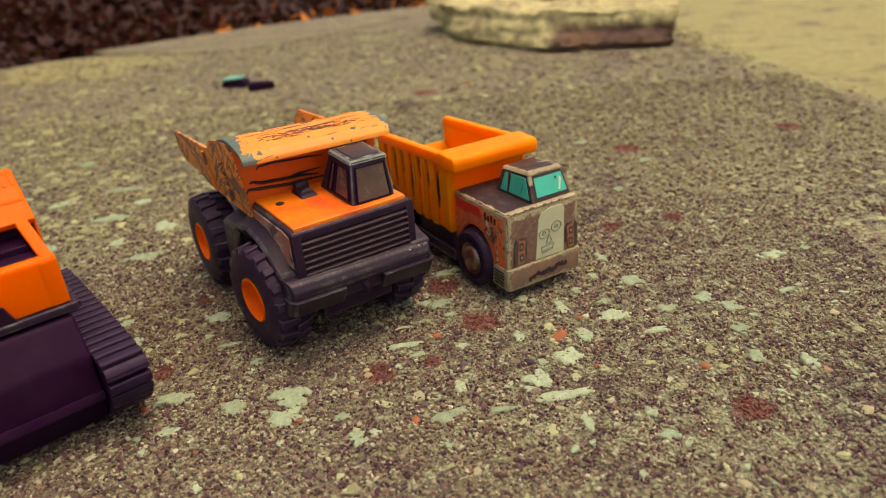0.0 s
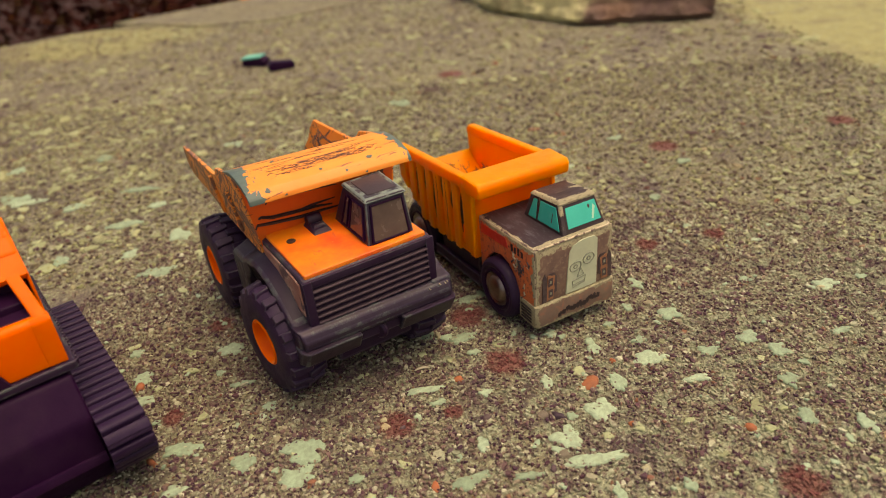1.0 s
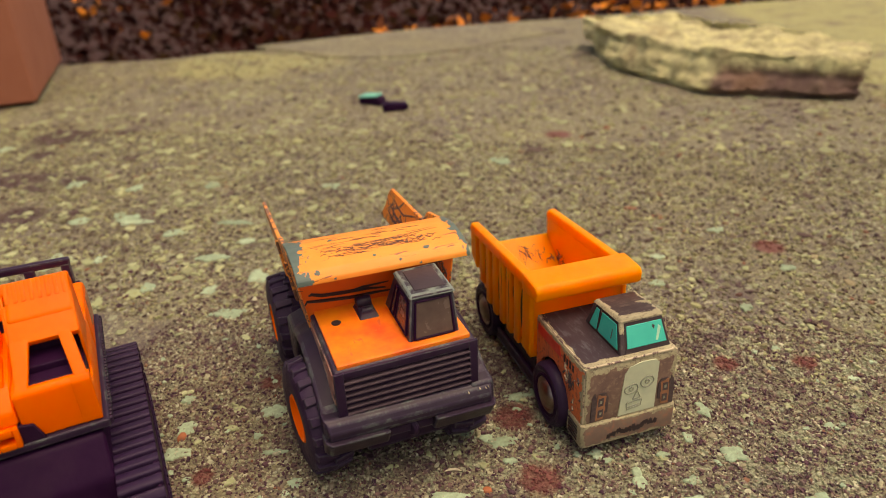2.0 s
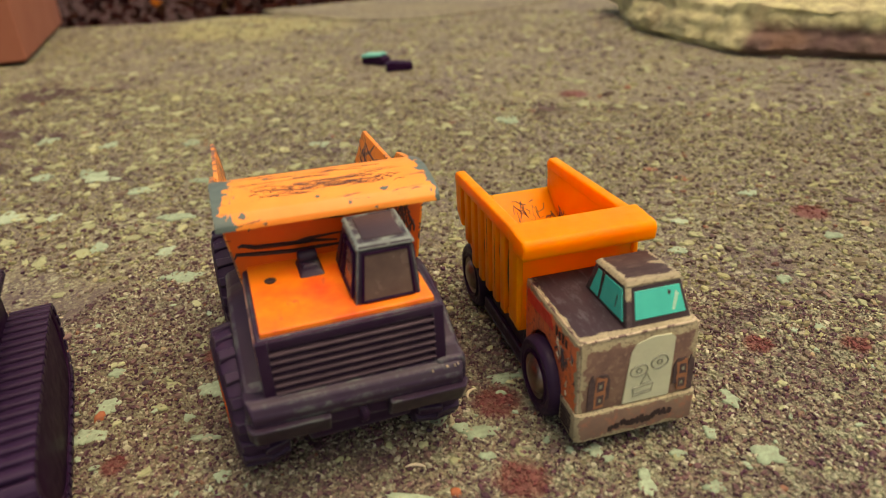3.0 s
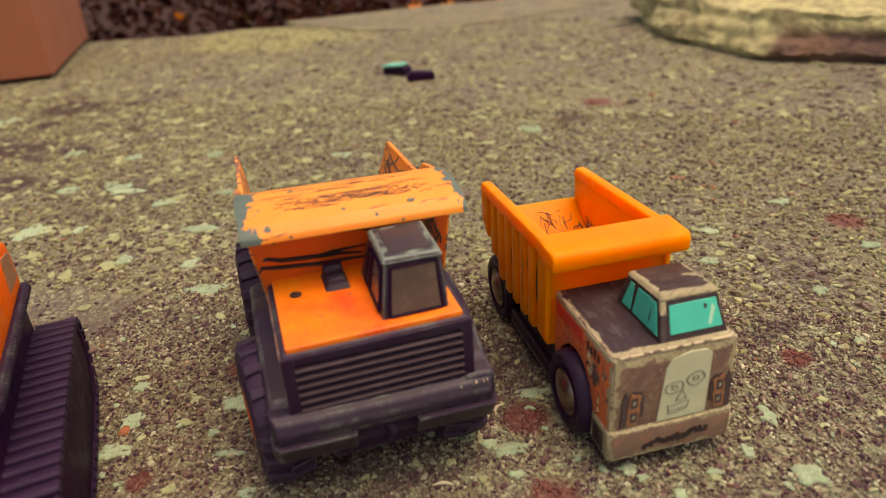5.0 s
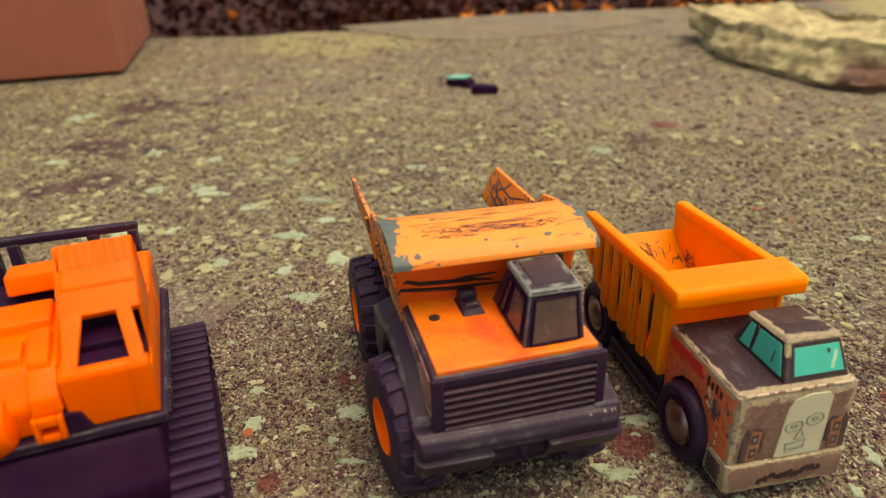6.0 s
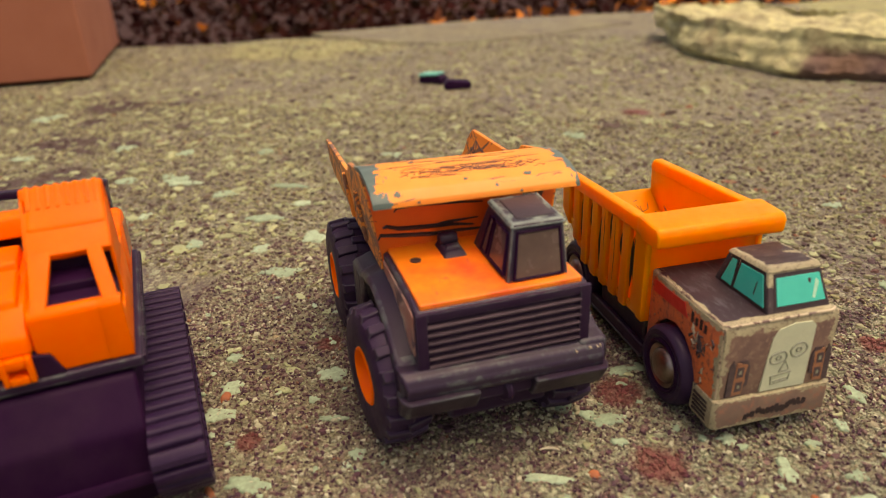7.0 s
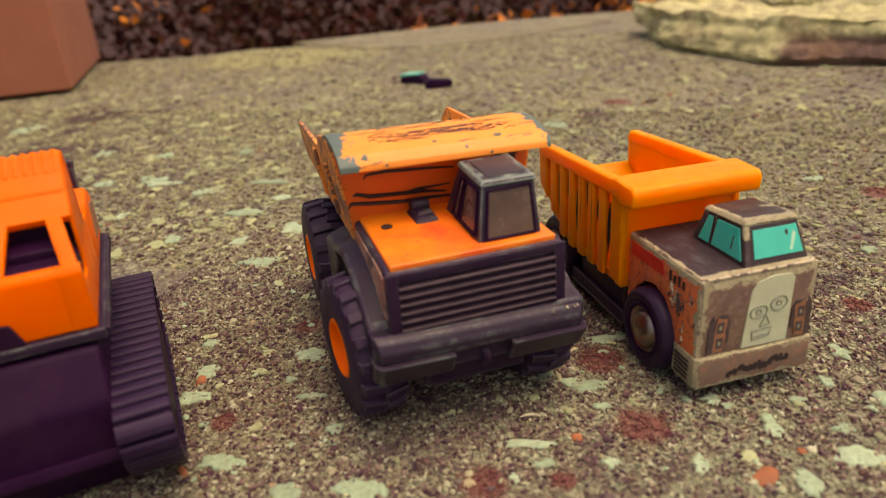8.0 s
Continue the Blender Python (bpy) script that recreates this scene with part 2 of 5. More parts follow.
m_roof_panel = plastic("dark_roof_panel", (0.032, 0.020, 0.024), (0.052, 0.036, 0.038), 0.4, 120, (0.09, 0.07, 0.065), 0.4, shine=0.3)
m_print_dark = plastic("dark_print", (0.045, 0.028, 0.034), (0.10, 0.068, 0.06), 0.5, 700)
m_marker = plastic("black_marker", (0.02, 0.01, 0.012), (0.035, 0.02, 0.02), 0.5)
m_scratch = plastic("brown_scratch", (0.13, 0.05, 0.035), (0.07, 0.036, 0.032), 0.6)
m_green = plastic("green_painted_glass", (0.005, 0.44, 0.335), (0.010, 0.50, 0.375), 0.14, 140, (0.10, 0.62, 0.48), 0.2, 0.02)
m_streak = plastic("pale_window_streak", (0.32, 0.66, 0.46), (0.24, 0.60, 0.42), 0.2)
BARE = ((0.24, 0.215, 0.13), (0.40, 0.37, 0.225), (0.10, 0.065, 0.055))
m_tin = framed("tarnished_tin_front", ((0.225, 0.145, 0.10), (0.125, 0.078, 0.066), (0.27, 0.19, 0.13)), BARE, "XZ", 0.0012, 0.0258, 0.0, 0.0262, 0.0035, 0.45)
m_tin_bumper = framed("tarnished_tin_bumper", ((0.24, 0.17, 0.115), (0.16, 0.105, 0.085), (0.30, 0.14, 0.09)), BARE, "XZ", 0.0004, 0.0266, 0.0046, 0.0102, 0.0025, 0.45)
m_tin_hood = framed("dark_worn_tin", ((0.032, 0.019, 0.023), (0.050, 0.036, 0.040), (0.085, 0.082, 0.090)), BARE, "XY", 0.0012, 0.0264, 0.0024, 0.04, 0.0018, 0.42, (1, 0.3, 1))
m_tin_cab = framed("chipped_tin_cab", ((0.045, 0.03, 0.034), (0.075, 0.06, 0.06), (0.12, 0.10, 0.09)), BARE, "XZ", -0.1, 0.1, 0.0, 0.0340, 0.009, 0.42)
m_tin_roof = framed("chipped_tin_roof", ((0.034, 0.021, 0.021), (0.052, 0.035, 0.031), (0.10, 0.08, 0.06)), BARE, "XY", 0.0130, 0.0238, 0.0070, 0.0188, 0.0030, 0.45, (0.35, 1, 1))
m_tin_edge = worn_paint("bare_tin_edge", (0.40, 0.33, 0.21), (0.52, 0.44, 0.29), (0.14, 0.09, 0.075), (0.12, 0.07, 0.055), 0.54, 0.55)
m_decal = framed("faded_orange_decal", ((0.72, 0.18, 0.05), (0.46, 0.13, 0.07), (0.10, 0.05, 0.05)), BARE, "YZ", 0.0014, 0.0285, 0.0, 0.0268, 0.004, 0.45)
m_side_decal = worn_paint("rubbed_brown_decal", (0.32, 0.13, 0.09), (0.42, 0.30, 0.22), (0.10, 0.06, 0.06), (0.55, 0.42, 0.30), 0.58, 0.6, (1, .4, 1))
m_red = plastic("red_stripe_paint", (0.62, 0.03, 0.02), (0.5, 0.03, 0.02), 0.4)
m_paper = plastic("aged_paper_label", (0.53, 0.58, 0.38), (0.45, 0.50, 0.335), 0.7, 160, (0.40, 0.38, 0.26), 0.4)
m_pencil = plastic("grey_pencil", (0.20, 0.22, 0.155), (0.30, 0.32, 0.22), 0.7)
m_lamp = plastic("orange_lamp_print", (0.36, 0.15, 0.065), (0.24, 0.11, 0.06), 0.5, 600)
m_card = plastic("brown_cardboard", (0.35, 0.122, 0.064), (0.315, 0.106, 0.057), 0.8, 14, (0.375, 0.142, 0.072), 0.4, 0.1)
m_teal = plastic("teal_plastic", (0.10, 0.48, 0.36), (0.14, 0.55, 0.42), 0.4)

m_steel, tree, bsdf, at = start("dull_steel")
bsdf.inputs["Metallic"].default_value = 1.0
tree.links.new(ramp(tree, noise_of(tree, at, 300), [(0.3, (0.17, 0.13, 0.12)), (0.7, (0.34, 0.29, 0.25))]), bsdf.inputs["Base Color"])
tree.links.new(ramp(tree, noise_of(tree, at, 500), [(0.3, (0.32,) * 3), (0.7, (0.44,) * 3)]), bsdf.inputs["Roughness"])


# Rusty stains in the slab: place and radius in metres.
RUST = [(0.0024, 0.1775, 0.0052), (-0.0072, 0.2000, 0.0056), (0.0631, 0.1326, 0.0045), (-0.0253, 0.1545, 0.0044), (-0.0851, 0.2020, 0.0035), (-0.0109, 0.1585, 0.0024),
        (0.0540, 0.2373, 0.0036), (0.0781, 0.2426, 0.0038), (0.0812, 0.3267, 0.0060), (-0.0848, 0.1605, 0.0028), (0.1670, 0.3440, 0.0060), (-0.0200, 0.4800, 0.0080)]
# Dark dirt in hollows of the slab beside the box.
# Radii widened so the colour also carries the dimmer left side.
DIRT = [(-0.331, 0.354, 0.0140), (-0.316, 0.3615, 0.0080), (-0.289, 0.360, 0.0080), (-0.283, 0.306, 0.0140), (-0.368, 0.440, 0.0200), (-0.308, 0.3455, 0.0070), (-0.326, 0.455, 0.0080),
        (-0.343, 0.343, 0.0060), (-0.255, 0.3165, 0.0050), (-0.283, 0.401, 0.0060), (-0.300, 0.290, 0.0080), (-0.350, 0.400, 0.0090)]


def stained(tree, at, spots):
    """Where soft, ragged stains lie."""
    wob = node(tree, "ShaderNodeTexNoise", Scale=420.0, Detail=5.0, Roughness=0.75)
    tree.links.new(at, wob.inputs["Vector"])
    moved = tree.nodes.new("ShaderNodeVectorMath")
    moved.operation = "MULTIPLY_ADD"
    moved.inputs[1].default_value, moved.inputs[2].default_value = (0.006, 0.006, 0), (-0.003, -0.003, 0)
    tree.links.new(wob.outputs["Color"], moved.inputs[0])
    both = tree.nodes.new("ShaderNodeVectorMath")
    tree.links.new(stretched(tree, at, 1, 1, 0), both.inputs[0])
    tree.links.new(moved.outputs[0], both.inputs[1])
    found = None
    for x, y, r in spots:
        d = tree.nodes.new("ShaderNodeVectorMath")
        d.operation = "DISTANCE"
        tree.links.new(both.outputs[0], d.inputs[0])
        d.inputs[1].default_value = (x, y, 0)
        near = maths(tree, "SUBTRACT", 1.0, maths(tree, "MULTIPLY", d.outputs["Value"], 0.78 / r))
        found = near if found is None else maths(tree, "MAXIMUM", found, near)
    return ramp(tree, found, [(0.0, (0, 0, 0)), (0.40, (0.84,) * 3)])


def lichened(tree, at, colour):
    """A pale crust of lichen and lime that lies over stones and cement in small ragged patches, thicker at random and
    to the right.
    """
    crust_bias = ramp(tree, noise_of(tree, at, 9, 3), [(0.38, (-0.035,) * 3), (0.62, (0.055,) * 3)])
    # More crust around a spot on the right, put in to brighten that side.
    right_side = tree.nodes.new("ShaderNodeVectorMath")
    right_side.operation = "DISTANCE"
    tree.links.new(stretched(tree, at, 1, 1, 0), right_side.inputs[0])
    right_side.inputs[1].default_value = (0.13, 0.15, 0.0)
    crust_bias = maths(tree, "ADD", crust_bias, ramp(tree, right_side.outputs["Value"], [(0.04, (0.075,) * 3), (0.20, (0.0,) * 3)]))
    crust = maths(tree, "ADD", noise_of(tree, at, 210, 8, 0.72, 0.5), crust_bias)
    return mix(tree, ramp(tree, crust, [(0.590, (0, 0, 0)), (0.66, (0.68,) * 3)]), colour, (0.325, 0.370, 0.225))


def concrete():
    m, tree, bsdf, at = start("weathered_concrete")
    fine = noise_of(tree, at, 1300, 6, 0.7)
    broad = noise_of(tree, at, 14, 6, 0.65)
    cells = node(tree, "ShaderNodeTexVoronoi", Scale=1150.0)
    tree.links.new(at, cells.inputs["Vector"])
    grain = ramp(tree, cells.outputs["Color"], [(0.15, (0.05, 0.030, 0.050)), (0.42, (0.13, 0.112, 0.086)), (0.72, (0.25, 0.255, 0.145)), (0.95, (0.46, 0.49, 0.30))])
    colour = mix(tree, ramp(tree, fine, [(0.25, (0, 0, 0)), (0.6, (0.95,) * 3)]), (0.105, 0.066, 0.066), grain)
    big = node(tree, "ShaderNodeTexVoronoi", Scale=260.0)
    big.inputs["Randomness"].default_value = 1.0
    tree.links.new(at, big.inputs["Vector"])
    pale = maths(tree, "MULTIPLY", ramp(tree, big.outputs["Distance"], [(0.22, (1, 1, 1)), (0.32, (0, 0, 0))]), ramp(tree, big.outputs["Color"], [(0.62, (0, 0, 0)), (0.66, (1, 1, 1))]))
    colour = mix(tree, maths(tree, "MULTIPLY", pale, 0.7), colour, (0.40, 0.42, 0.28))
    colour = mix(tree, ramp(tree, broad, [(0.35, (0.0,) * 3), (0.7, (0.5,) * 3)]), colour, (0.25, 0.245, 0.110))
    # Smoother, paler cement: one worn skin by the broken edge, and the newer pour beyond the stone.
    split = tree.nodes.new("ShaderNodeSeparateXYZ")
    wob = node(tree, "ShaderNodeTexNoise", Scale=11.0, Detail=5.0)
    tree.links.new(at, wob.inputs["Vector"])
    moved = tree.nodes.new("ShaderNodeVectorMath")
    moved.operation = "MULTIPLY_ADD"
    moved.inputs[1].default_value, moved.inputs[2].default_value = (0.07, 0.07, 0), (-0.035, -0.035, 0)
    tree.links.new(wob.outputs["Color"], moved.inputs[0])
    both = tree.nodes.new("ShaderNodeVectorMath")
    tree.links.new(at, both.inputs[0])
    tree.links.new(moved.outputs[0], both.inputs[1])
    tree.links.new(both.outputs[0], split.inputs[0])
    skin = tree.nodes.new("ShaderNodeVectorMath")
    skin.operation = "DISTANCE"
    tree.links.new(stretched(tree, both.outputs[0], 0.75, 1.0, 0.0), skin.inputs[0])
    skin.inputs[1].default_value = (-0.36 * 0.75, 0.695, 0.0)
    near_skin = ramp(tree, skin.outputs["Value"], [(0.055, (0.85,) * 3), (0.085, (0, 0, 0))])
    pour = ramp(tree, maths(tree, "ADD", split.outputs["X"], maths(tree, "MULTIPLY", split.outputs["Y"], 0.12)), [(0.262, (0, 0, 0)), (0.290, (0.9,) * 3)])
    coarse = noise_of(tree, at, 130, 7, 0.75)
    cement = mix(tree, ramp(tree, coarse, [(0.34, (0, 0, 0)), (0.66, (1, 1, 1))]), (0.21, 0.205, 0.090), (0.39, 0.39, 0.155))
    colour = mix(tree, maths(tree, "MAXIMUM", near_skin, pour), colour, mix(tree, maths(tree, "MULTIPLY", broad, 0.6), cement, (0.32, 0.315, 0.125)))
    colour = mix(tree, ramp(tree, noise_of(tree, at, 26, 5, 0.65), [(0.33, (0.6,) * 3), (0.48, (0, 0, 0))]), colour, (0.085, 0.055, 0.060))
    colour = lichened(tree, at, colour)
    colour = mix(tree, stained(tree, at, RUST), colour, (0.158, 0.046, 0.040))
    colour = mix(tree, maths(tree, "MULTIPLY", stained(tree, at, DIRT), 1.0), colour, (0.075, 0.042, 0.045))
    tree.links.new(colour, bsdf.inputs["Base Color"])
    bsdf.inputs["Roughness"].default_value = 0.88
    bump(tree, bsdf, maths(tree, "ADD", fine, maths(tree, "MULTIPLY", cells.outputs["Distance"], -0.8)), 0.8, 0.0008)
    return m


def by_island(name, stops, rough=0.8, scale=900.0, relief=0.4, dirt=0.55, single=False, shine=0.2, stains=()):
    """Many small pieces in one mesh, each with a tone of its own."""
    m, tree, bsdf, at = start(name)
    own = tree.nodes.new("ShaderNodeObjectInfo").outputs["Random"] if single else tree.nodes.new("ShaderNodeNewGeometry").outputs["Random Per Island"]
    colour = ramp(tree, own, stops)
    colour = mix(tree, ramp(tree, noise_of(tree, at, scale, 5, 0.7), [(0.35, (0, 0, 0)), (0.75, (dirt,) * 3)]), colour, (0.09, 0.07, 0.055))
    if stains:
        colour = mix(tree, ramp(tree, noise_of(tree, at, 26, 5, 0.65), [(0.33, (0.6,) * 3), (0.48, (0, 0, 0))]), colour, (0.085, 0.055, 0.060))
        colour = lichened(tree, at, colour)
        colour = mix(tree, stained(tree, at, stains), colour, (0.158, 0.046, 0.040))
        colour = mix(tree, maths(tree, "MULTIPLY", stained(tree, at, DIRT), 1.0), colour, (0.075, 0.042, 0.045))
    tree.links.new(colour, bsdf.inputs["Base Color"])
    bsdf.inputs["Roughness"].default_value, bsdf.inputs["Specular IOR Level"].default_value = rough, shine
    bump(tree, bsdf, noise_of(tree, at, scale * 1.7, 4), relief, 0.0005)
    return m


m_concrete = concrete()
m_gravel = by_island("aggregate_stones", [(0.0, (0.040, 0.010, 0.034)), (0.22, (0.100, 0.042, 0.056)), (0.44, (0.185, 0.115, 0.098)), (0.66, (0.270, 0.235, 0.155)),
                                          (0.84, (0.375, 0.385, 0.245)), (0.96, (0.55, 0.575, 0.395)), (0.99, (0.20, 0.10, 0.06)), (1.0, (0.26, 0.11, 0.06))], 0.8, 1500, stains=RUST)
# The same aggregate farther back, with the yellower far light put into its tones.
m_gravel_far = by_island("far_toned_aggregate", [(0.0, (0.055, 0.026, 0.030)), (0.20, (0.105, 0.072, 0.054)), (0.42, (0.170, 0.145, 0.080)), (0.66, (0.255, 0.262, 0.118)),
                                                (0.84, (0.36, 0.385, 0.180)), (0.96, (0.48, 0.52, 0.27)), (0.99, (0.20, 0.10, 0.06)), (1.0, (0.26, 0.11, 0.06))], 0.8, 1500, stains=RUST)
m_pale = by_island("pale_lichen_stone", [(0.0, (0.24, 0.26, 0.14)), (0.5, (0.32, 0.37, 0.19)), (1.0, (0.41, 0.46, 0.25))], 0.85, 900, 0.4, 0.4)
m_pale_single = by_island("single_pale_stone", [(0.0, (0.235, 0.335, 0.21)), (0.5, (0.30, 0.425, 0.272)), (1.0, (0.375, 0.505, 0.33))], 0.85, 900, 0.4, 0.5, True)
m_amber = by_island("orange_stone", [(0.0, (0.42, 0.13, 0.05)), (1.0, (0.30, 0.11, 0.05))], 0.7, 420, 0.4, 0.4, True)
m_pebble = by_island("single_pebble", [(0.0, (0.03, 0.018, 0.03)), (0.3, (0.10, 0.065, 0.072)), (0.6, (0.21, 0.19, 0.125)), (0.85, (0.38, 0.37, 0.22)), (0.93, (0.48, 0.46, 0.26)), (1.0, (0.24, 0.10, 0.06))], 0.75, 1500, 0.4, 0.4, True)
# Leaf tones nearly black: the shade inside the dense shrub is put into them.
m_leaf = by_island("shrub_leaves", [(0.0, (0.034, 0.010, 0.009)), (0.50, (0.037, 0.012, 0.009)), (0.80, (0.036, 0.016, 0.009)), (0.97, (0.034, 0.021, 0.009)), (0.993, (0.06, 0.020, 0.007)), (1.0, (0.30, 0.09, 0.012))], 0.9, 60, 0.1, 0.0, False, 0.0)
m_fallen = by_island("orange_fallen_leaves", [(0.0, (0.50, 0.15, 0.015)), (0.5, (0.66, 0.22, 0.02)), (1.0, (0.20, 0.06, 0.02))], 0.6, 60, 0.1, 0.0)
m_husk = plastic("dry_straw", (0.50, 0.46, 0.30), (0.60, 0.56, 0.38), 0.7)
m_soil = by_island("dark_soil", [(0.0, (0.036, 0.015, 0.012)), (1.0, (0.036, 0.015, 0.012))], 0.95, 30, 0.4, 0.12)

m_rock, tree, bsdf, at = start("pale_rough_stone")
grain = noise_of(tree, at, 70, 8, 0.7)
colour = ramp(tree, grain, [(0.30, (0.26, 0.19, 0.115)), (0.45, (0.48, 0.45, 0.235)), (0.62, (0.74, 0.72, 0.36))])
layer = tree.nodes.new("ShaderNodeSeparateXYZ")
tree.links.new(at, layer.inputs[0])
# Maroon, darker colour low on the right-front part, with a ragged border.
broken = maths(tree, "ADD", maths(tree, "SUBTRACT", layer.outputs["X"], maths(tree, "MULTIPLY", layer.outputs["Z"], 0.9)), maths(tree, "MULTIPLY", maths(tree, "SUBTRACT", noise_of(tree, at, 40, 5), 0.5), 0.03))
under = ramp(tree, maths(tree, "ADD", layer.outputs["Z"], maths(tree, "MULTIPLY", maths(tree, "SUBTRACT", grain, 0.5), 0.008)), [(0.0175, (0.9,) * 3), (0.0215, (0, 0, 0))])
dark_right = maths(tree, "MULTIPLY", ramp(tree, broken, [(0.066, (0, 0, 0)), (0.072, (1, 1, 1))]), under)
colour = mix(tree, dark_right, colour, mix(tree, grain, (0.10, 0.045, 0.05), (0.24, 0.13, 0.11)))
colour = mix(tree, ramp(tree, noise_of(tree, at, 24, 4), [(0.55, (0, 0, 0)), (0.75, (0.6,) * 3)]), colour, (0.34, 0.19, 0.10))
tree.links.new(colour, bsdf.inputs["Base Color"])
bsdf.inputs["Roughness"].default_value = 0.9
bump(tree, bsdf, grain, 1.0, 0.010)


# ---- shapes ----
MM = 0.001


def prism(pts, axis, lo, hi, bm=None):
    """A polygon drawn in the plane across an axis (in the order of the other two), from lo to hi along it. In mm."""
    bm = bm or bmesh.new()
    n = "xyz".index(axis)

    def place(p, d):
        v = list(p)
        v.insert(n, d)
        return bm.verts.new(v)

    a, b = [place(p, lo) for p in pts], [place(p, hi) for p in pts]
    faces = [bm.faces.new(a), bm.faces.new(b[::-1])]
    for i in range(len(pts)):
        j = (i + 1) % len(pts)
        faces.append(bm.faces.new((a[i], b[i], b[j], a[j])))
    return bm


def box(x0, x1, y0, y1, z0, z1, bm=None):
    return prism([(x0, y0), (x1, y0), (x1, y1), (x0, y1)], "z", z0, z1, bm)


def eight(low, high, bm=None):
    """A solid from four low corners and the four above them, both in one turning sense."""
    bm = bm or bmesh.new()
    a, b = [bm.verts.new(p) for p in low], [bm.verts.new(p) for p in high]
    bm.faces.new(a), bm.faces.new(b[::-1])
    for i in range(4):
        bm.faces.new((a[i], b[i], b[(i + 1) % 4], a[(i + 1) % 4]))
    return bm


def soft_edges(bm, r, seg=2, angle=25):
    bmesh.ops.recalc_face_normals(bm, faces=bm.faces)
    edges = [e for e in bm.edges if len(e.link_faces) == 2 and e.calc_face_angle(0) > radians(angle)]
    bmesh.ops.bevel(bm, geom=edges, offset=r, segments=seg, profile=0.6, affect="EDGES", clamp_overlap=True, material=1)
    return bm


def patch(c, u, v, lift=0.0):
    """A point of the four-cornered patch c (low left, low right, top right, top left), lifted along its normal."""
    c = [Vector(p) for p in c]
    p = c[0] * (1 - u) * (1 - v) + c[1] * u * (1 - v) + c[2] * u * v + c[3] * (1 - u) * v
    return p + (c[1] - c[0]).cross(c[3] - c[0]).normalized() * lift


def plate(c, u0, u1, v0, v1, low, high, bm=None, skew=0.0):
    spots = [(u0, v0), (u1, v0), (u1 - skew, v1), (u0 + skew, v1)]
    return eight([patch(c, u, v, low) for u, v in spots], [patch(c, u, v, high) for u, v in spots], bm)


def quad_plate(c, spots, low, high, bm=None):
    """A plate on the patch c with its corners at four (u, v)."""
    return eight([patch(c, u, v, low) for u, v in spots], [patch(c, u, v, high) for u, v in spots], bm)


def lathe(profile, segments, bm=None, centre=(0, 0, 0), ring=False):
    """Turns a line of (radius, x) about the x axis."""
    bm = bm or bmesh.new()
    rings = []
    for r, x in profile:
        rings.append([bm.verts.new((centre[0] + x, centre[1] + r * math.cos(2 * math.pi * k / segments), centre[2] + r * math.sin(2 * math.pi * k / segments))) for k in range(segments)])
    for a, b in zip(rings, rings[1:] + (rings[:1] if ring else [])):
        for k in range(segments):
            j = (k + 1) % segments
            bm.faces.new((a[k], a[j], b[j], b[k]))
    if not ring:
        bm.faces.new(rings[0][::-1]), bm.faces.new(rings[-1])
    return bm


def stroke(points, width, bm=None, taper=0.0):
    """A thin raised line through points: one tube, which may thin out towards its ends."""
    bm = bm or bmesh.new()
    points = [Vector(p) for p in points]
    rings, s = [], None
    for i, p in enumerate(points):
        d = (points[min(i + 1, len(points) - 1)] - points[max(i - 1, 0)])
        d = d.normalized() if d.length > 1e-6 else Vector((1, 0, 0))
        s = d.orthogonal().normalized() if s is None else (s - d * s.dot(d)).normalized()
        t = d.cross(s)
        w = width * 0.5 * (1 - taper * abs(2 * i / (len(points) - 1) - 1) ** 2)
        rings.append([bm.verts.new(p + (s * math.cos(k * math.pi / 3) + t * math.sin(k * math.pi / 3)) * w) for k in range(6)])
    for a, b in zip(rings, rings[1:]):
        for k in range(6):
            bm.faces.new((a[k], a[(k + 1) % 6], b[(k + 1) % 6], b[k]))
    bm.faces.new(rings[0][::-1]), bm.faces.new(rings[-1])
    return bm


def finish(name, bm, material, scale=MM):
    bmesh.ops.recalc_face_normals(bm, faces=bm.faces)
    bmesh.ops.scale(bm, vec=(scale,) * 3, verts=bm.verts)
    me = bpy.data.meshes.new(name)
    bm.to_mesh(me)
    bm.free()
    me.materials.append(material)
    # Bevels take paler copies: rubbed wear, with edge highlights painted into the black ones.
    edge = {m_black: m_black_lit_rub, m_bumper: m_black_lit_rub, m_cab_black: m_rim_wear, m_roof_rub: m_roof_edge, m_rubber: m_rubber_lit_rub}.get(material)
    if edge:
        me.materials.append(edge)
    else:
        me.polygons.foreach_set("material_index", [0] * len(me.polygons))
    me.polygons.foreach_set("use_smooth", [True] * len(me.polygons))
    me.set_sharp_from_angle(angle=radians(32))
    return me


def part(name, bm, material, parent, label="", scale=MM):
    ob = new(name, finish(name, bm, material, scale))
    ob.parent = parent
    return tagged(ob, label)


def shared(name, mesh, parent, m, label=""):
    ob = new(name, mesh)
    ob.parent = parent
    ob.matrix_local = m
    return tagged(ob, label)


def thing(name, m, label, category, group=""):
    ob = new(name)
    ob.empty_display_size = 0.01
    ob.matrix_world = m
    return tagged(ob, label, category, group)


def solid(name, bm, material, m, label, category, group="", kind="", scale=1.0):
    ob = new(name, finish(name, bm, material, scale))
    ob.matrix_world = m
    return tagged(ob, label, category, group, kind)


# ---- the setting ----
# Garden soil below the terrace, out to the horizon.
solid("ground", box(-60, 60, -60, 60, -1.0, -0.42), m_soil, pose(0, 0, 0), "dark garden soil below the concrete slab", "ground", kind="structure")

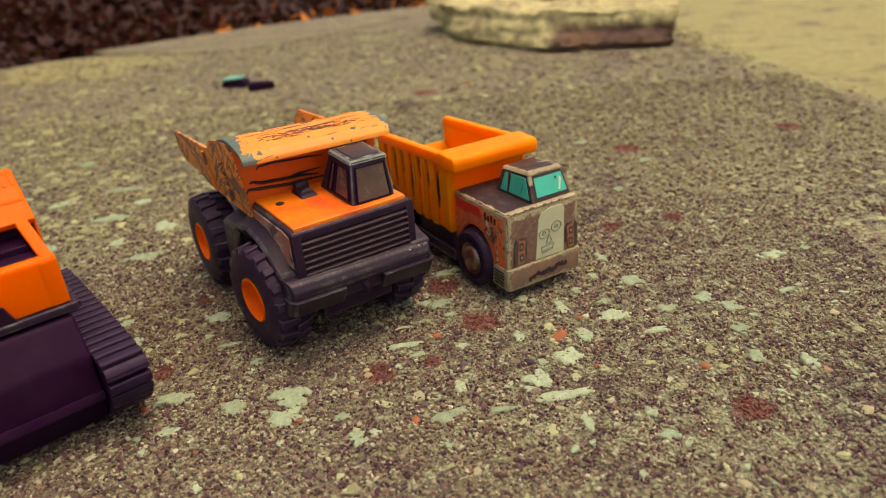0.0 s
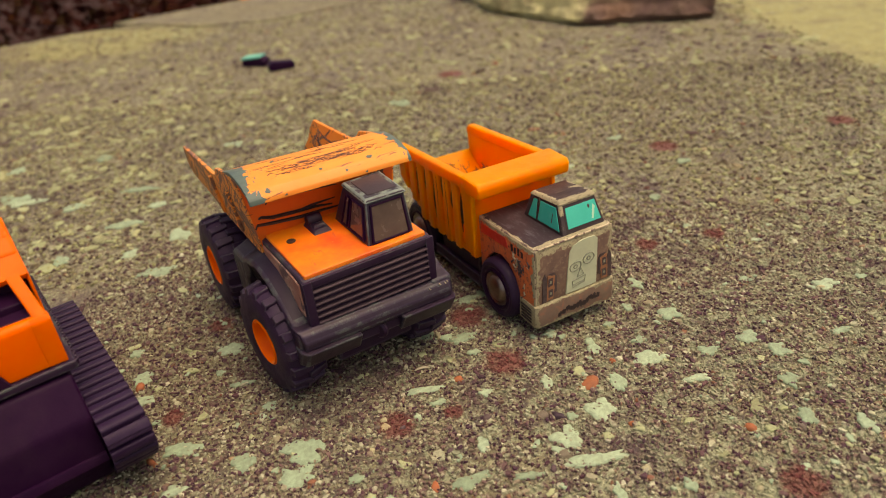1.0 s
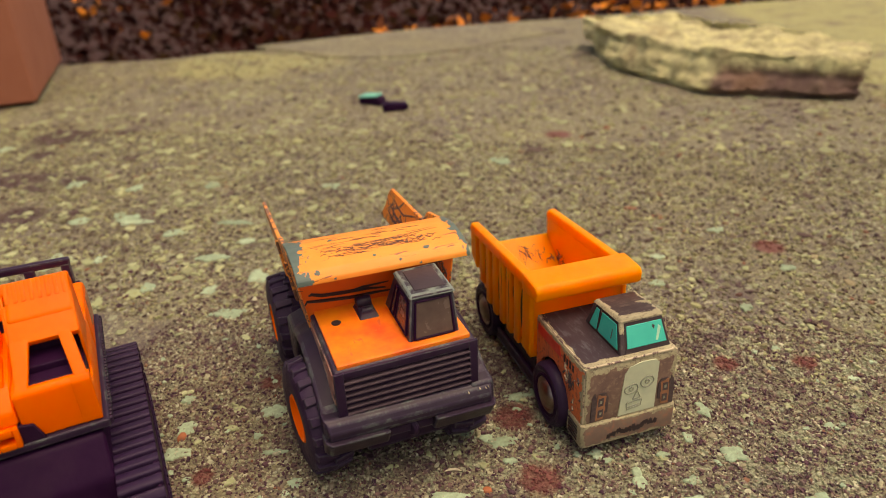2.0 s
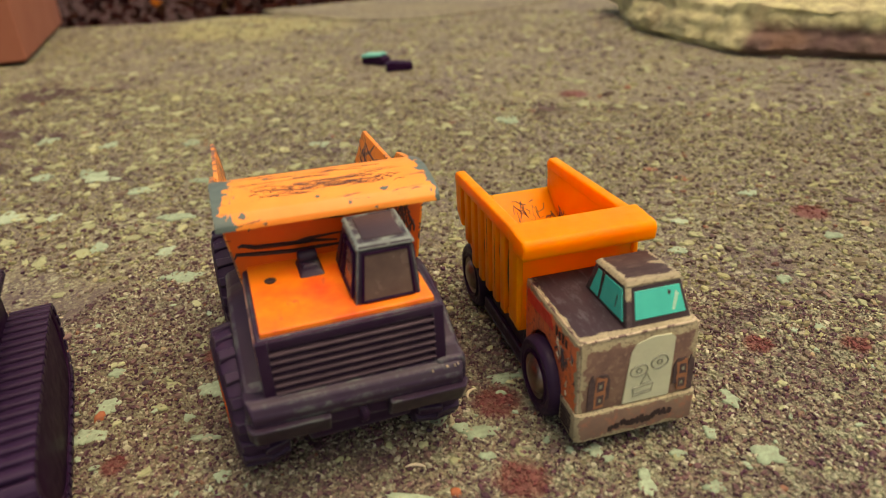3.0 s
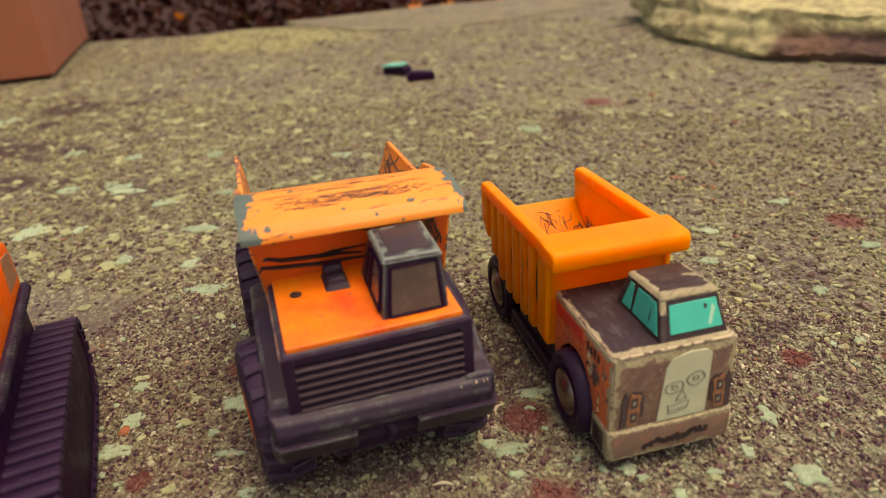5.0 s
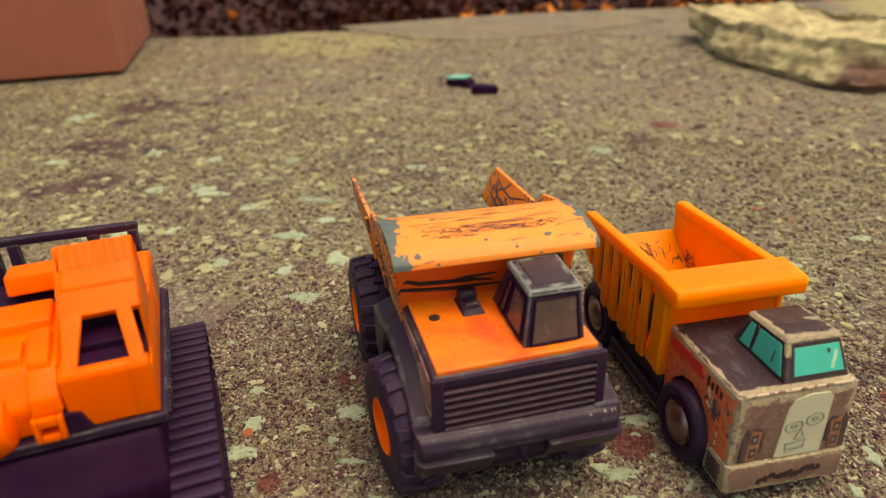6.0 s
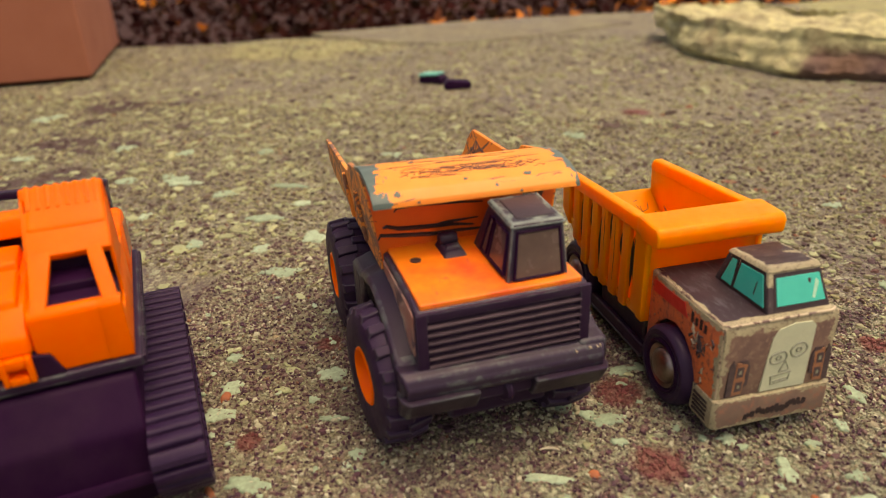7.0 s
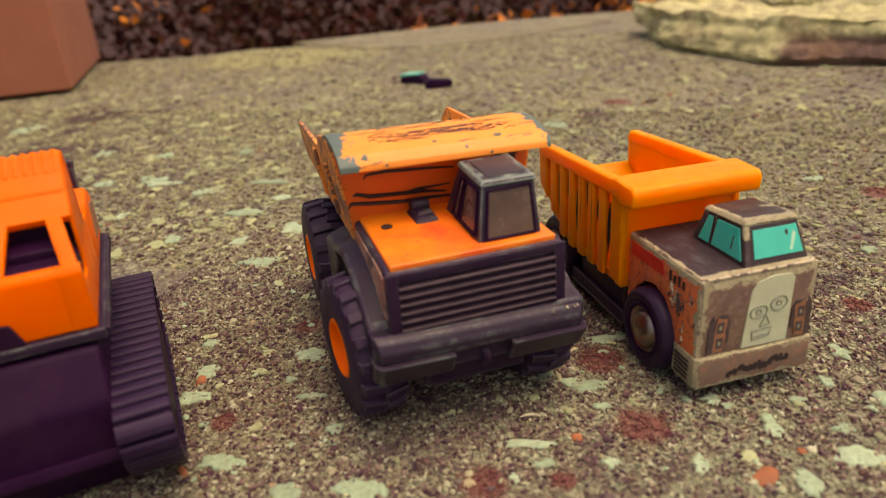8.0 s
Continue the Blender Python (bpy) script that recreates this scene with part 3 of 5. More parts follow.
# The concrete slab, with its broken far edge.
EDGE = [(-2.6, 0.10), (-0.95, 0.60), (-0.584, 0.698), (-0.482, 0.728), (-0.436, 0.762), (-0.386, 0.778), (-0.400, 0.806), (-0.337, 0.862), (-0.249, 0.925), (-0.158, 0.968), (-0.06, 1.015), (0.35, 1.24), (2.6, 2.3)]
rng = random.Random(4)
outline = []
for (ax, ay), (bx, by) in zip(EDGE, EDGE[1:]):
    steps = max(1, int(math.hypot(bx - ax, by - ay) / 0.03))
    for k in range(steps):
        f = k / steps
        outline.append((ax + (bx - ax) * f + rng.uniform(-1, 1) * 0.004, ay + (by - ay) * f + rng.uniform(-1, 1) * 0.004))
outline += [(2.6, 2.3), (2.6, -2.6), (-2.6, -2.6)]
slab = solid("concrete_slab", soft_edges(prism(outline, "z", -0.45, -0.0003), 0.006, 3), m_concrete, pose(0, 0, 0), "weathered exposed-aggregate concrete slab with a broken edge", "concrete slab", kind="structure")
# A thin lifted skin of old cement along part of the edge.
SKIN = [(-0.404, 0.800), (-0.335, 0.764), (-0.28, 0.733), (-0.21, 0.735), (-0.13, 0.80), (-0.05, 0.90), (-0.06, 1.0), (-0.158, 0.958), (-0.249, 0.915), (-0.335, 0.852)]
solid("cement_skin", soft_edges(prism(SKIN, "z", -0.004, 0.0014), 0.0012, 2), m_concrete, pose(0, 0, 0), "thin raised layer of old cement on the slab edge", "concrete", kind="structure")


RIM = [(-2.6, 0.10), (-0.95, 0.60), (-0.584, 0.698), (-0.482, 0.728), (-0.436, 0.750), (-0.395, 0.772), (-0.337, 0.855), (-0.249, 0.918), (-0.158, 0.960), (0.35, 1.24)]


def domes(count, x0, x1, y0, y1, size, spread, flat, seed, sides=6, lift=0.0, spots=None, thick=None, steps=((1.0, -0.35), (0.86, 0.55), (0.52, 0.92)), rag=0.34, radii=None, tilt=0.32):
    """Many low stones set in the slab: rings of points, worn flat on top. Returns vertices and faces."""
    r = np.random.default_rng(seed)
    c = np.stack([r.uniform(x0, x1, count), r.uniform(y0, y1, count)], 1) if spots is None else np.array(spots, float)
    if spots is None:
        c = c[c[:, 1] < np.interp(c[:, 0], *zip(*RIM)) - 0.014]
    count = len(c)
    s = np.minimum(size * np.exp(r.normal(0, spread, count)), size * 2.2) if radii is None else np.array(radii)
    turn, oval = r.uniform(0, 2 * np.pi, count), r.uniform(0.4, 1.0, count)
    a = np.arange(sides) * 2 * np.pi / sides
    rings = []
    high = s * flat * r.uniform(0.5, 1.25, count) if thick is None else np.full(count, thick) * r.uniform(0.6, 1.3, count)
    tip = r.uniform(-tilt, tilt, (count, 2))
    shape = 1 + r.uniform(-rag, rag, (count, sides))
    for k, (wide, up) in enumerate(steps):
        rad = s[:, None] * wide * shape * r.uniform(0.94, 1.06, (count, sides))
        px, py = rad * np.cos(a), rad * np.sin(a) * oval[:, None]
        x = px * np.cos(turn)[:, None] - py * np.sin(turn)[:, None] + c[:, :1]
        y = px * np.sin(turn)[:, None] + py * np.cos(turn)[:, None] + c[:, 1:]
        z = high[:, None] * up * r.uniform(0.85, 1.12, (count, sides)) + (px * tip[:, :1] + py * tip[:, 1:]) * (k > 0) * 0.6 + lift
        rings.append(np.stack([x, y, z], 2))
    top = np.stack([c[:, 0], c[:, 1], high + lift], 1)[:, None]
    v = np.concatenate(rings + [top], 1)
    m = len(steps)
    n = m * sides + 1
    f = []
    for k in range(sides):
        j = (k + 1) % sides
        for q in range(0, (m - 1) * sides, sides):
            f.append((q + k, q + j, q + sides + j, q + sides + k))
    quads = (np.array(f)[None] + (np.arange(count) * n)[:, None, None]).reshape(-1, 4)
    tris = np.array([((m - 1) * sides + k, (m - 1) * sides + (k + 1) % sides, n - 1) for k in range(sides)])
    tris = (tris[None] + (np.arange(count) * n)[:, None, None]).reshape(-1, 3)
    return v.reshape(-1, 3), quads, tris


def from_arrays(name, groups, material, label, category, smooth=True):
    base, vs, loops, starts, at = 0, [], [], [], 0
    for v, *faces in groups:
        vs.append(v)
        for f in faces:
            loops.append((f + base).ravel())
            starts.append(at + np.arange(len(f)) * f.shape[1])
            at += f.size
        base += len(v)
    v, l, s = np.concatenate(vs), np.concatenate(loops), np.concatenate(starts)
    me = bpy.data.meshes.new(name)
    me.vertices.add(len(v)), me.loops.add(len(l)), me.polygons.add(len(s))
    me.vertices.foreach_set("co", v.ravel().astype(np.float32))
    me.loops.foreach_set("vertex_index", l.astype(np.int32))
    me.polygons.foreach_set("loop_start", s.astype(np.int32))
    me.polygons.foreach_set("use_smooth", np.full(len(s), smooth))
    me.update(calc_edges=True)
    me.materials.append(material)
    return tagged(new(name, me), label, category, kind="stuff")


LOW = ((1.0, -0.3), (0.78, 0.80))
from_arrays("gravel", [
    domes(112000, -0.14, 0.13, 0.085, 0.262, 0.00031, 0.52, 0.62, 1, 5, 0.0, None, None, LOW, 0.50, None, 0.75),
    domes(4200, -0.20, 0.16, 0.075, 0.27, 0.00072, 0.30, 0.45, 2, 6, 0.0, None, None, LOW, 0.40, None, 0.45),
], m_gravel, "small tan and brown stones set in worn concrete", "gravel", False)
from_arrays("far_gravel", [
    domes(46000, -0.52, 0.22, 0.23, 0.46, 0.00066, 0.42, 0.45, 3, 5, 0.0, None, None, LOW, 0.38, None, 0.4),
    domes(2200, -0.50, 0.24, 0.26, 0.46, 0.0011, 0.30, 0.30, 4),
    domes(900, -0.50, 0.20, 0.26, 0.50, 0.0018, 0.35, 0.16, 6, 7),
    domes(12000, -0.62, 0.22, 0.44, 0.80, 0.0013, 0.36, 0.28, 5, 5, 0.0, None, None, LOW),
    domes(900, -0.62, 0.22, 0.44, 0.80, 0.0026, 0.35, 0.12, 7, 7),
], m_gravel_far, "far stones in worn concrete, yellower far light put in their tones", "gravel", False)
# The larger pale flakes: place, width and depth in millimetres, from the front of the slab to the back.
FLAKES_NEAR = [(42, 125, 4.4, 3.2), (-28, 130, 4.2, 5.2), (25, 131, 2.5, 6.5), (40, 133, 2.7, 3.8), (-75, 136, 5.2, 3.4), (-7, 136, 9.1, 3.5), (6, 137, 7.3, 1.9), (-47, 139, 7.7, 6.8),
               (21, 141, 15.3, 3.4), (-61, 144, 6.0, 5.5), (-4, 147, 3.2, 4.5), (-47, 147, 9.4, 8.4), (16, 148, 6.2, 7.7), (84, 149, 3.6, 6.1), (-78, 149, 8.3, 5.0), (72, 152, 3.7, 5.8),
               (25, 157, 7.7, 7.1), (-20, 157, 1.7, 2.4), (-15, 162, 4.3, 2.2), (73, 165, 4.0, 5.9), (-3, 165, 3.6, 2.6), (31, 167, 3.9, 7.3), (-97, 167, 7.6, 5.2), (-19, 167, 10.2, 2.2)]
FLAKES_MID = [(51, 167, 6.2, 2.8), (13, 168, 3.6, 4.5), (-70, 173, 6.6, 1.8), (41, 176, 8.7, 5.5), (-100, 177, 5.7, 5.4), (75, 177, 5.7, 5.3), (57, 178, 5.8, 3.6), (27, 182, 3.8, 6.5),
              (-6, 182, 3.5, 2.4), (69, 183, 6.6, 4.4), (94, 184, 5.0, 2.9), (40, 184, 3.8, 3.2), (16, 189, 4.0, 3.3), (-9, 189, 7.4, 4.3), (-107, 189, 4.3, 3.6), (-78, 189, 7.6, 5.8),
              (33, 192, 3.4, 2.5), (51, 196, 6.3, 6.0), (40, 200, 2.9, 3.4), (100, 207, 8.0, 4.9), (-8, 209, 6.9, 3.7), (45, 213, 3.7, 5.7), (-121, 238, 12.8, 7.4), (-165, 251, 6.6, 7.1)]
FLAKES_FAR = [(-138, 253, 6.4, 6.6), (-222, 265, 15.1, 13.2), (-124, 267, 9.1, 9.8), (-203, 270, 5.5, 6.4), (65, 274, 4.5, 5.0), (-153, 280, 14.7, 6.3), (35, 287, 5.4, 4.9), (-146, 298, 7.9, 5.6),
              (-186, 301, 12.7, 6.4), (-244, 307, 8.1, 10.3), (85, 308, 6.1, 4.6), (36, 310, 5.0, 4.8), (-214, 310, 14.0, 7.2), (-220, 314, 11.2, 9.1), (-228, 317, 5.2, 10.3), (-163, 317, 16.0, 5.1),
              (-328, 326, 11.8, 9.2), (62, 341, 6.2, 5.2), (-245, 353, 9.7, 8.4), (-285, 354, 11.3, 10.3), (-202, 363, 8.8, 7.9), (-134, 371, 8.7, 8.1), (-49, 423, 10.6, 13.9), (-390, 403, 16.8, 17.1)]
RAGGED = ((1.0, -0.3), (0.94, 0.8), (0.6, 1.0))
from_arrays("pale_stones", [
    domes(360, -0.20, 0.16, 0.08, 0.27, 0.0009, 0.50, 0.1, 12, 10, 0.0001, None, 0.00025, RAGGED, 0.4),
    domes(620, -0.50, -0.04, 0.26, 0.46, 0.0016, 0.5, 0.1, 13, 9, 0.0001, None, 0.0003, RAGGED, 0.4),
    domes(260, -0.04, 0.24, 0.26, 0.46, 0.0012, 0.5, 0.1, 18, 9, 0.0001, None, 0.0003, RAGGED, 0.4),
    domes(300, -0.42, -0.06, 0.235, 0.50, 0.0021, 0.4, 0.1, 17, 10, 0.0001, None, 0.0003, RAGGED, 0.4),
    domes(560, -0.62, 0.22, 0.45, 0.80, 0.0024, 0.45, 0.1, 14, 8, 0.0001, None, 0.0004, RAGGED, 0.3),
], m_pale, "pale greenish stones flush in the concrete", "stones")
# Orange pebbles: place in metres, radius in millimetres.
AMBER = [(.0242, .1672, 3.1), (.0320, .1517, 1.2), (.0581, .1490, 1.7), (-.0147, .1348, 1.6), (-.0103, .1708, 1.4), (-.0838, .1448, 1.7), (.0313, .1753, 1.0), (-.0992, .1735, 1.8)]


def stone_mesh(name, group, material):
    v, *faces = group
    me = bpy.data.meshes.new(name)
    me.from_pydata(v.tolist(), [], [tuple(f) for part_faces in faces for f in part_faces.tolist()])
    me.polygons.foreach_set("use_smooth", [True] * len(me.polygons))
    me.materials.append(material)
    return me


# Stones that stand out singly belong to the slab as its pieces.
def flake(wide, deep, seed):
    """A thin worn flake with an angular, bitten outline."""
    r = random.Random(seed)
    waves = [(k, r.uniform(0.05, 0.34) / k ** 0.5, r.uniform(0, 6.3)) for k in (2, 3, 4, 5, 7)]
    count = 30
    edge = []
    for k in range(count):
        a = 2 * math.pi * k / count
        q = 1 + sum(h * math.sin(n * a + p) for n, h, p in waves) + r.uniform(-0.13, 0.13)
        edge.append((math.cos(a) * max(q, 0.35) * wide * 0.5, math.sin(a) * max(q, 0.35) * deep * 0.5))
    v, f = [], []
    for scale, z in ((1.04, -0.25), (0.97, 0.20), (0.62, 0.30)):
        v += [(x * scale * MM, y * scale * MM, (z + (r.uniform(-0.05, 0.06) if z > 0 else 0)) * MM) for x, y in edge]
    v.append((0, 0, 0.30 * MM))
    for k in range(count):
        j = (k + 1) % count
        f += [(k, j, count + j, count + k), (count + k, count + j, 2 * count + j, 2 * count + k), (2 * count + k, 2 * count + j, 3 * count)]
    me = bpy.data.meshes.new("pale_flake")
    me.from_pydata(v, [], f)
    me.polygons.foreach_set("use_smooth", [True] * len(f))
    me.materials.append(m_pale_single)
    return me


for n, (x, y, wide, deep) in enumerate(FLAKES_NEAR + FLAKES_MID + FLAKES_FAR):
    shared("pale_flake", flake(wide * 0.96, deep * 0.96, 160 + n), slab, pose(x * MM, y * MM, 0.0001, 0, 0, 8 + (n * 37) % 17))
shared("pebble", stone_mesh("pebble", domes(0, 0, 0, 0, 0, 0.0023, 0.0, 0.35, 299, 9, 0.0, [(0, 0)]), m_black_bar), slab, pose(0.0146, 0.1553, 0, 0, 0, 20), "smooth dark pebble")
for n, (x, y, r) in enumerate(AMBER):
    me = stone_mesh("orange_stone", domes(0, 0, 0, 0, 0, r * MM, 0.2, 0.40, 200 + n, 9, 0.0, [(0, 0)], None, ((1.0, -0.35), (0.86, 0.55), (0.52, 0.92)), 0.24, [r * MM]), m_amber)
    shared("orange_stone", me, slab, pose(x, y, 0))
PEBBLES = [stone_mesh("pebble", domes(0, 0, 0, 0, 0, 0.0010, 0.12, 0.45, 300 + n, 8, 0.0, [(0, 0)]), m_pebble) for n in range(14)]
rng = random.Random(77)
for n in range(280):
    shared("pebble", PEBBLES[n % 14], slab, pose(rng.uniform(-0.13, 0.13), rng.uniform(0.085, 0.235), 0, 0, 0, rng.uniform(0, 360)) @ Matrix.Scale(rng.uniform(0.65, 1.3), 4))
PALE = [stone_mesh("pale_stone", domes(0, 0, 0, 0, 0, 0.0010, 0.12, 0.1, 340 + n, 10, 0.0001, [(0, 0)], 0.00025, RAGGED, 0.4), m_pale_single) for n in range(14)]
for n in range(190):
    shared("pale_stone", PALE[n % 14], slab, pose(rng.uniform(-0.13, 0.13), rng.uniform(0.085, 0.25), 0, 0, 0, rng.uniform(0, 360)) @ Matrix.Diagonal((*[min(math.exp(rng.gauss(-0.1, 0.45)), 2.0)] * 2, 1, 1)))


def leaves(count, seed):
    """Loose shrub leaves beyond the broken edge: small bent blades, thicker and higher further out."""
    r = np.random.default_rng(seed)
    along = r.uniform(-1.25, 1.25, count)
    out = r.uniform(0.03, 1.3, count) ** 1.15
    base = np.array([-0.33, 0.84]) + along[:, None] * np.array([0.82, 0.57]) + out[:, None] * np.array([-0.57, 0.82])
    z = -0.40 + r.uniform(0, 1, count) ** 0.35 * (0.34 + 0.45 * out) * (0.8 + 0.3 * np.sin(along * 9 + out * 5))
    length, wide = r.uniform(0.010, 0.030, count), r.uniform(0.35, 0.65, count)
    d = r.normal(0, 1, (count, 3))
    d[:, 2] *= 0.6
    d /= np.linalg.norm(d, axis=1)[:, None]
    s = np.cross(d, r.normal(0, 1, (count, 3)))
    s /= np.linalg.norm(s, axis=1)[:, None]
    n = np.cross(d, s)
    o = np.concatenate([base, z[:, None]], 1)
    L, W = length[:, None], (length * wide)[:, None]
    v = np.stack([o - d * L * 0.5, o - s * W * 0.5 + n * W * 0.15, o, o + s * W * 0.5 + n * W * 0.15, o + d * L * 0.5 - n * L * 0.1], 1)
    f = np.array([(0, 1, 2), (0, 2, 3), (1, 4, 2), (2, 4, 3)])
    return v.reshape(-1, 3), (f[None] + (np.arange(count) * 5)[:, None, None]).reshape(-1, 3)


from_arrays("shrub_leaves", [leaves(34000, 31)], m_leaf, "autumn shrub leaves beyond the slab, shade in their colour, some orange", "foliage")


def litter(count, seed, x, y, reach, low, high):
    """Orange leaves that have gathered along a stretch of the far edge."""
    r = np.random.default_rng(seed)
    f = r.uniform(0, 1, count)
    base = np.stack([x + reach * f, y + 0.56 * reach * f], 1) + r.normal(0, 0.016, (count, 2))
    v, faces = leaves(count, seed + 1)
    v = v.reshape(count, 5, 3)
    v += np.concatenate([base, r.uniform(low, high, (count, 1))], 1)[:, None] - v[:, 2:3]
    return v.reshape(-1, 3), faces


from_arrays("fallen_leaves", [litter(60, 41, -0.30, 0.93, 0.14, -0.03, 0.004), litter(130, 43, -0.16, 1.01, 0.36, -0.03, 0.010), litter(14, 45, -0.83, 1.02, 0.05, 0.0, 0.05)],
            m_fallen, "orange fallen leaves along the broken slab edge", "leaves")


# ---- the stone, the box and the clip ----
def flat_stone():
    # Outlines of the undercut foot, the belly just above it and the top.
    foot = [(-.010, .762), (.009, .692), (.043, .644), (.078, .599), (.177, .591), (.176, .655), (.135, .75), (.035, .815)]
    belly = [(-.016, .765), (.004, .690), (.040, .640), (.076, .592), (.180, .584), (.180, .65), (.14, .745), (.04, .82)]
    crown = [(-.030, .812), (.002, .722), (.034, .668), (.092, .606), (.184, .588), (.190, .63), (.168, .705), (.066, .835)]
    bm = bmesh.new()
    rings = [[bm.verts.new((x, y, z)) for x, y in line] for line, z in ((foot, 0.0), (belly, 0.0050), (crown, 0.0300))]
    bm.faces.new(rings[0][::-1]), bm.faces.new(rings[2])
    for low, high in zip(rings, rings[1:]):
        for i in range(8):
            j = (i + 1) % 8
            bm.faces.new((low[i], low[j], high[j], high[i]))
    bmesh.ops.triangulate(bm, faces=bm.faces)
    for k in range(5):
        bmesh.ops.subdivide_edges(bm, edges=[e for e in bm.edges if e.calc_length() > 0.006], cuts=1)
        bmesh.ops.triangulate(bm, faces=bm.faces)
    bmesh.ops.recalc_face_normals(bm, faces=bm.faces)
    for v in bm.verts:
        k = min(1.0, v.co.z / 0.008)
        p = v.co.copy()
        strata = Vector((p.x * 26, p.y * 26, p.z * 150))
        cut = noise.ridged_multi_fractal(p * 30, 0.9, 2.1, 5, 0.7, 1.6) - 1.0
        v.co += v.normal * k * (0.011 * noise.noise(p * 22 + Vector((3, 1, 7))) + 0.0045 * cut + 0.004 * noise.noise(strata) + 0.003 * noise.noise(p * 120))
        v.co.z = max(v.co.z, 0.0)
    return bm


solid("flat_stone", flat_stone(), m_rock, pose(0.003, -0.006, 0), "pale rough flat stone lying on the concrete slab", "stone")

carton = thing("cardboard_box", pose(-0.464, 0.523, 0, 0, 0, 35.6), "plain brown cardboard box standing on the concrete slab", "box")
part("body", soft_edges(box(-300, 0, 0, 221, 3.0, 230), 2.5, 3), m_card, carton)
# Dark inset added under the box to paint its contact shadow line.
part("base", box(-295, -5, 5, 216, 0.0, 3.4), m_soil, carton, "added dark inset, stands in for the contact shadow")
for lo, hi in ((0.5, 109.8), (110.8, 220.5)):
    part("flap", soft_edges(box(-299, -1, lo, hi, 230.2, 233), 1.0), m_card, carton)


def clip_piece(name, m, label, teal):
    ob = thing(name, m, label, "toy part")
    part("base", soft_edges(prism([(-9.5, 0), (9.5, 0), (9.5, 4.6), (6, 6.4), (-9.5, 4.8)], "y", -5, 5), 0.8), m_black_smooth, ob)
    if teal:
        part("cover", soft_edges(prism([(-9.8, 4.9), (6.2, 6.6), (6.2, 7.8), (-9.8, 6.4)], "y", -5.4, 5.4), 0.5), m_teal, ob, "teal plastic cover")


def husk(m, length, bend):
    line = [(length * (k / 6 - 0.5), bend * math.sin(math.pi * k / 6), 0.5) for k in range(7)]
    return solid("dry_husk", stroke(line, 0.75, None, 0.7), m_husk, m, "small pale dry husk lying on the concrete", "husk", "dry husks", scale=MM)


for x, y, turn, ln, bend in ((-0.0140, 0.2010, 75, 4.2, 1.0), (-0.020, 0.175, 15, 4.4, 0.7), (-0.142, 0.207, 80, 2.6, 0.7)):
    husk(pose(x, y, 0, 0, 0, turn), ln, bend)


clip_piece("broken_clip", pose(-0.1705, 0.5485, 0, 0, 0, -14), "small black plastic piece with a teal cover on concrete", True)
clip_piece("plastic_scrap", pose(-0.1470, 0.5315, 0, 0, 0, 205), "small black plastic scrap lying on concrete", False)

# ---- the yellow-orange dump truck with big tyres ----
def lug(row, R=15.6, W=11.0, w=1.45):
    """One tread block, on the outer (0) or inner (1) half of the tyre."""
    low = [(0.35, -w, 12.3), (6.0, -w * 0.8, 13.6), (6.0, w * 0.8, 13.6), (0.35, w, 12.3)]
    high = [(0.85, -w * 0.8, 14.9), (6.0, -w * 0.65, R), (6.0, w * 0.65, R), (0.85, w * 0.8, 14.9)]
    if row:
        low, high = [[(W - x, y, z) for x, y, z in c] for c in (low, high)]
    return finish("lug", soft_edges(eight(low, high), 0.25, 1), m_rubber)


LUGS = [lug(0), lug(1)]


def big_wheel(parent, x, y, outward, turn=0.0):
    """A chunky tyre with lugs and an orange rim. x: its outer face."""
    R, W = 15.6, 11.0
    bm = lathe([(6.35, 1.6), (6.6, 0.4), (8.2, 0.0), (12.4, 0.15), (13.6, 0.7), (14.4, 2.2), (14.6, W / 2), (14.4, W - 2.2), (13.6, W - 0.6), (9, W), (6.3, W - 0.6)], 36, None, (0, 0, 0), True)
    flip = Matrix.Diagonal((1, 1, 1, 1)) if outward < 0 else Matrix.Rotation(math.pi, 4, "Z")
    bmesh.ops.transform(bm, matrix=flip, verts=bm.verts)
    wheel = new("wheel")
    wheel.empty_display_size, wheel.parent = 0.005, parent
    wheel.location, wheel.rotation_euler = (x * MM, y * MM, R * MM), (0, 0, radians(turn))
    part("tyre", bm, m_rubber, wheel, "chunky black rubber tyre")
    rim = lathe([(0.6, 4.0), (1.2, 3.2), (4.2, 3.6), (5.2, 2.0), (5.6, 0.5), (6.0, 0.1), (6.45, 0.35), (6.45, 5.0), (0.6, 5.0)], 32)
    bmesh.ops.transform(rim, matrix=flip, verts=rim.verts)
    part("rim", rim, m_orange_excavator, wheel, "plain orange rim")
    for k in range(18):
        for row in (0, 1):
            a = 2 * math.pi * (k + 0.5 * row) / 18
            shared("lug", LUGS[row], wheel, flip @ Matrix.Rotation(a, 4, "X"))


def leaning(bm, slope, x0=0.0):
    """Lowers what lies to the right of x0 and lifts what lies to its left."""
    for v in bm.verts:
        v.co.z -= (v.co.x - x0) * slope
    return bm


